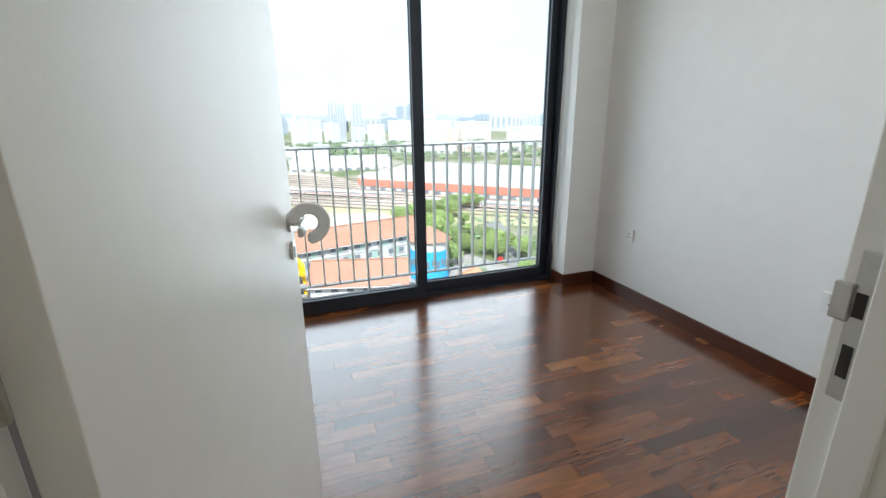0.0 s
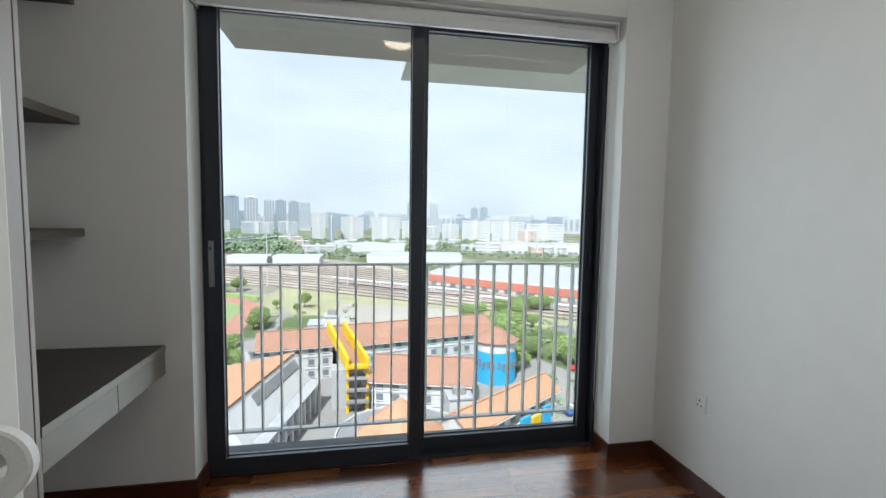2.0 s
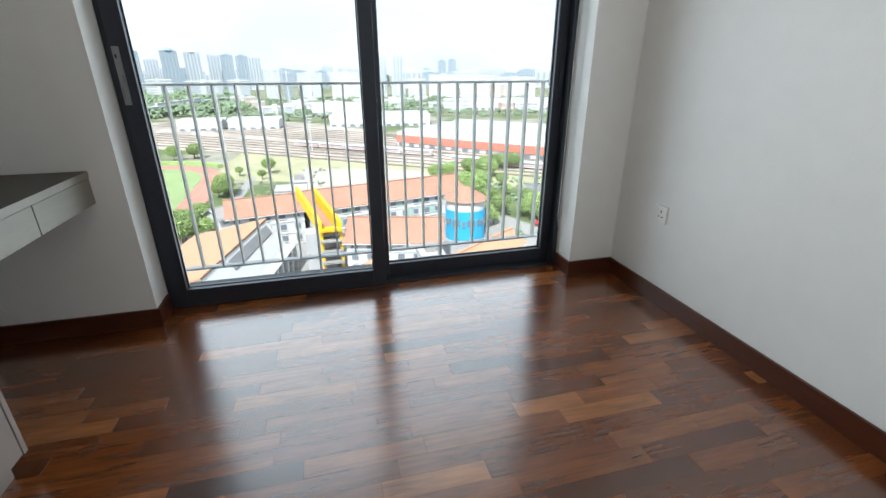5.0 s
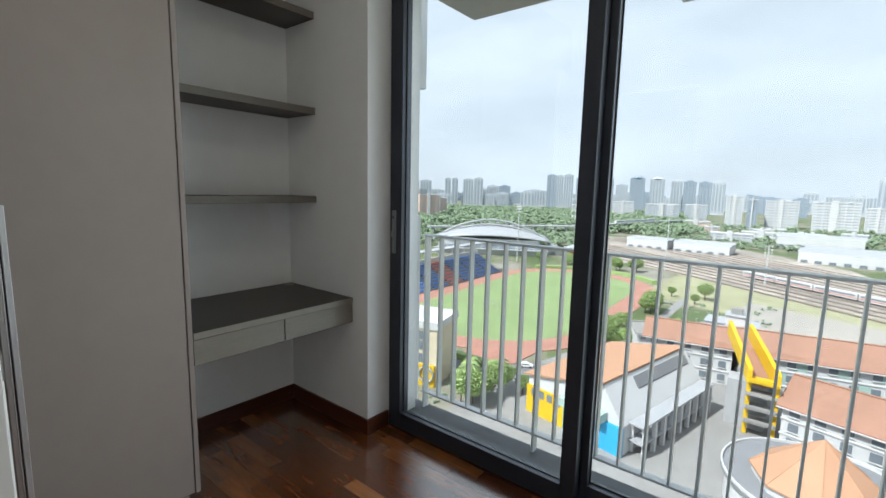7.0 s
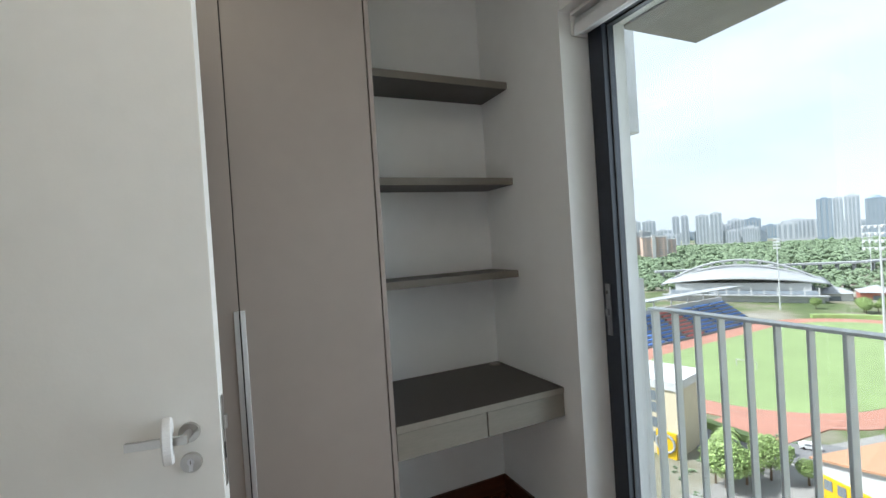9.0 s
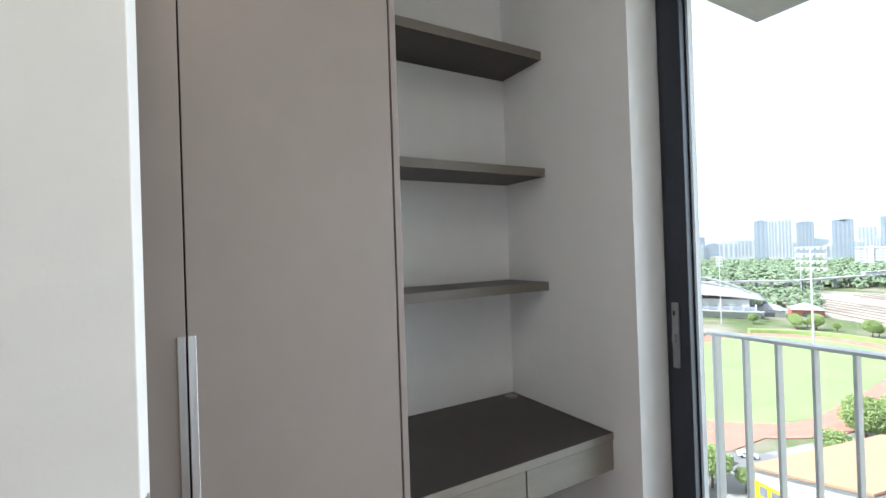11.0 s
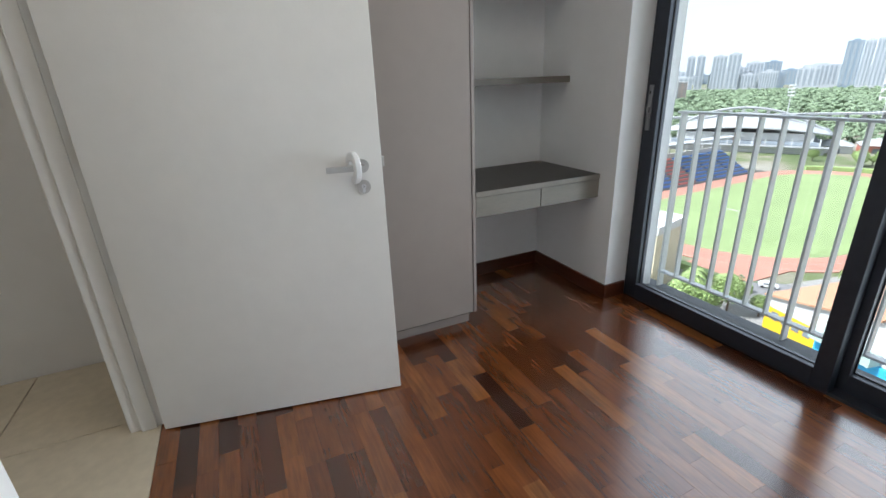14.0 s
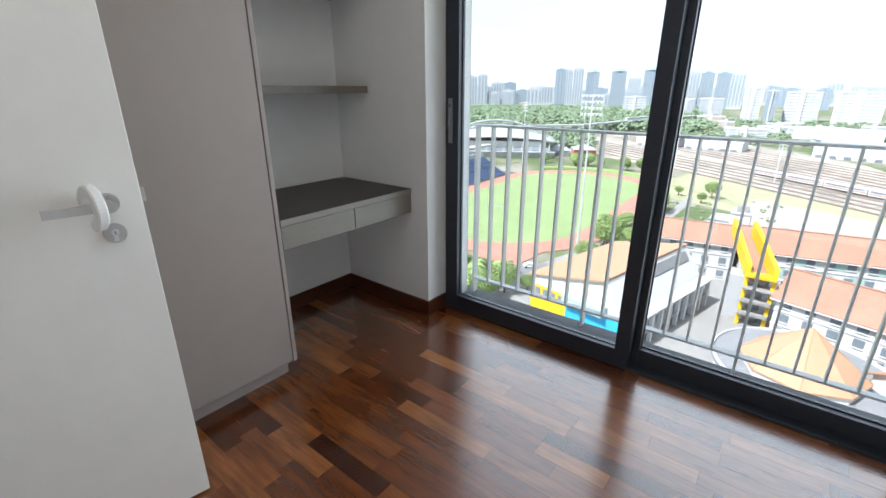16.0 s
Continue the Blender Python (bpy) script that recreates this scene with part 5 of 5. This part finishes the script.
def clump_field(name, label, boxes, seed, leafy=9):
    """Woods that nobody could count: crowns of many small leafy clumps as one mesh."""
    rr = np.random.RandomState(seed)
    bm_ = bmesh.new()
    bmesh.ops.create_icosphere(bm_, subdivisions=1, radius=1)
    bv = np.array([v.co[:] for v in bm_.verts])
    bf = np.array([[v.index for v in f.verts] for f in bm_.faces])
    bm_.free()
    V, F_ = [], []
    count = 0
    for n_, az0, az1, d0, d1, s0, s1, lift in boxes:
        for _ in range(n_):
            az, d = rr.uniform(az0, az1), math.sqrt(rr.uniform(d0 * d0, d1 * d1))
            x, y_ = polar(az, d)
            s_ = rr.uniform(s0, s1)
            top = lift * rr.uniform(0.45, 1.0)
            for _ in range(leafy):
                a_, q = rr.uniform(0, 2 * math.pi), math.sqrt(rr.uniform(0, 1))      # clumps lie over a low dome
                at = np.array((x + s_ * q * math.cos(a_), y_ + s_ * q * math.sin(a_), G + top - 0.75 * s_ * q * q - rr.uniform(0, 0.25) * s_))
                size = s_ * rr.uniform(0.26, 0.44)
                V.append(bv * rr.uniform(0.55, 1.4, (len(bv), 1)) * (size, size, size * 0.8) + at)
                F_.append(bf + count)
                count += len(bv)
    me = bpy.data.meshes.new(name)
    me.from_pydata(np.concatenate(V).tolist(), [], np.concatenate(F_).tolist())
    me.materials.append(M_WOOD)
    return tagged(new(name, me), label, "woodland", kind="stuff")


clump_field("woodland", "dense green woodland below the distant towers", ((4600, -46, -9, 640, 1300, 3.5, 7.5, 13), (900, -46, -20, 420, 640, 2.4, 5, 8), (500, -9, 34, 660, 900, 3, 6, 9), (230, -14, 8, 540, 640, 2, 4, 6), (150, 6, 34, 560, 640, 2, 4, 6)), 3)
clump_field("shrubs", "scattered green shrubs and hedges", ((40, -11, 0, 172, 262, 0.7, 1.6, 1.2), (60, 12, 20, 176, 240, 0.7, 1.6, 1.2), (20, -40, -22, 118, 135, 0.8, 1.4, 1.0), (120, 20, 34, 118, 240, 0.9, 2.2, 1.5), (22, -45, -36, 98, 118, 0.5, 1.1, 0.8)), 4)
bm = bmesh.new()
arc = [(-98 + r * math.cos(a), 249 + r * math.sin(a)) for r, a0, a1 in ((49.0, 40, 140), (52.0, 140, 40)) for a in (radians(a0 + (a1 - a0) * k / 14) for k in range(15))]
prism(bm, arc, G, G + 2.2)
solid("hedge", bm, M_LEAF, "long clipped hedge curving behind the running track", "hedge")
hedge = solid("hedge", bbox(-80, 108.5, G, -58, 111.0, G + 2.0, 0.3), M_LEAF, "trimmed green hedge beside the red court", "hedge")


# ---- masts, cars, goal ----
def mast(x, y_, h, heads, w_=2.0):
    t_ = thing("floodlight_mast", "tall slim galvanised floodlight mast", "mast", (x, y_, G), group="floodlight masts")
    bm_ = bmesh.new()
    cyl(bm_, (0, 0, 0), (0, 0, h), 0.42, 0.2, n=10)
    part("pole", bm_, M_POLE, t_)
    for r_ in range(4):
        z = h - 0.2 - r_ * 1.9
        part("crossarm", bbox(-w_, -0.12, z, w_, 0.12, z + 0.2), M_POLE, t_)
        for k in range(heads):
            x_ = -w_ + 0.2 + k * (2 * w_ - 0.9) / max(1, heads - 1)
            part("lamp_head", bbox(x_, -0.6, z - 0.6, x_ + 0.5, -0.13, z - 0.02, 0.05), M_POLE, t_)
    for x_ in (-w_, w_ - 0.1):
        part("rack_upright", bbox(x_, -0.1, h - 6.5, x_ + 0.1, 0.1, h + 0.01), M_POLE, t_)


mast(-54.8, 146.5, 51.3, 6, 3.6)
mast(-162, 300, 44, 5)
mast(-66, 340, 46, 5)
mast(-198, 504, 40, 4)
mast(-8, 330, 24, 3)


def car_proto(paint, label):
    c = thing("parked_car", label, "car", (0, 0, G + 0.18), group="parked cars")
    bm_ = bmesh.new()
    prof = [(-2.1, 0.3), (2.1, 0.3), (2.15, 0.75), (1.2, 0.95), (0.6, 1.45), (-1.1, 1.45), (-1.9, 0.98), (-2.15, 0.9)]
    a_ = [bm_.verts.new((x, -0.88, z)) for x, z in prof]
    b_ = [bm_.verts.new((x, 0.88, z)) for x, z in prof]
    for i in range(len(prof)):
        j = (i + 1) % len(prof)
        bm_.faces.new((a_[i], a_[j], b_[j], b_[i]))
    bm_.faces.new(a_[::-1])
    bm_.faces.new(b_)
    bmesh.ops.recalc_face_normals(bm_, faces=bm_.faces[:])
    part("body", bm_, paint, c)
    part("side_glass", bbox(-1.1, -0.9, 1.0, 0.65, 0.9, 1.35), M_WIN, c)
    for x in (-1.3, 1.3):
        for y_ in (-0.85, 0.85):
            bm_ = bmesh.new()
            cyl(bm_, (x, y_ - 0.1, 0.32), (x, y_ + 0.1, 0.32), 0.32, n=12)
            part("wheel", bm_, M_TYRE, c)
    return c


cars = [car_proto(M_CARS[0], "white car parked beside the school"), car_proto(M_CARS[1], "dark grey car parked beside the school"), car_proto(M_CARS[2], "red car parked beside the school"), car_proto(M_CARS[3], "blue car parked beside the school")]
lot = [(56 + (k % 7) * 2.9, 98 + (k // 7) * 9 + (k % 7) * 1.6, 110) for k in range(12)] + [(-88, 98, 34), (-70, 110, 34), (-20, 66, 2), (20, 69, 2), (-58, 117, 34), (66, 120, 70), (74, 140, 70)]
for k, (x, y_, r_) in enumerate(lot):
    if k < 4:
        cars[k].matrix_basis = pose(x, y_, G + 0.18, 0, 0, r_)
    else:
        copy_thing(cars[k % 4], pose(x, y_, G + 0.18, 0, 0, r_))

# ---- strip floor of the bedroom ----
floor = solid("floor", bbox(WX, SY - 0.02, -0.2, EX, 0.15, -0.013), M_SKIRT, "glossy red-brown hardwood strip floor", kind="structure")
rng = random.Random(7)
PW = 0.0715
lens = (0.26, 0.32, 0.38, 0.44, 0.50)
plank_me = {}
for L in lens:
    plank_me[L] = mesh_of("plank", bbox(0.0001, 0.0001, -0.0125, L - 0.0001, PW - 0.0001, 0.0, 0.0003, 1), M_PLANK)


def plank_cut(length, width):
    key = (round(length, 3), round(width, 3))
    if key not in plank_me:
        plank_me[key] = mesh_of("plank", bbox(0.0001, 0.0001, -0.0125, length - 0.0001, width - 0.0001, 0.0, 0.0003, 1), M_PLANK)
    return plank_me[key]


def row(y, width, xa, xb):
    x = xa - rng.uniform(0, 0.3)
    while x < xb - 0.001:
        L = rng.choice(lens)
        a, b_ = max(x, xa), min(x + L, xb)
        if b_ - a > 0.004:
            whole = abs(b_ - a - L) < 1e-6 and abs(width - PW) < 1e-6
            piece("plank", plank_me[L] if whole else plank_cut(b_ - a, width), floor, pose(a, y, 0))
        x += L


y = SY - 0.02
while y < -0.001:
    w = min(PW, -y)
    row(y, w, WX, EX)
    y += w
row(0.0, PW, WIN0 + 0.002, WIN1 - 0.002)
row(PW, PW, WIN0 + 0.002, WIN1 - 0.002)
row(2 * PW, 0.16 - 2 * PW, WIN0 + 0.002, WIN1 - 0.002)
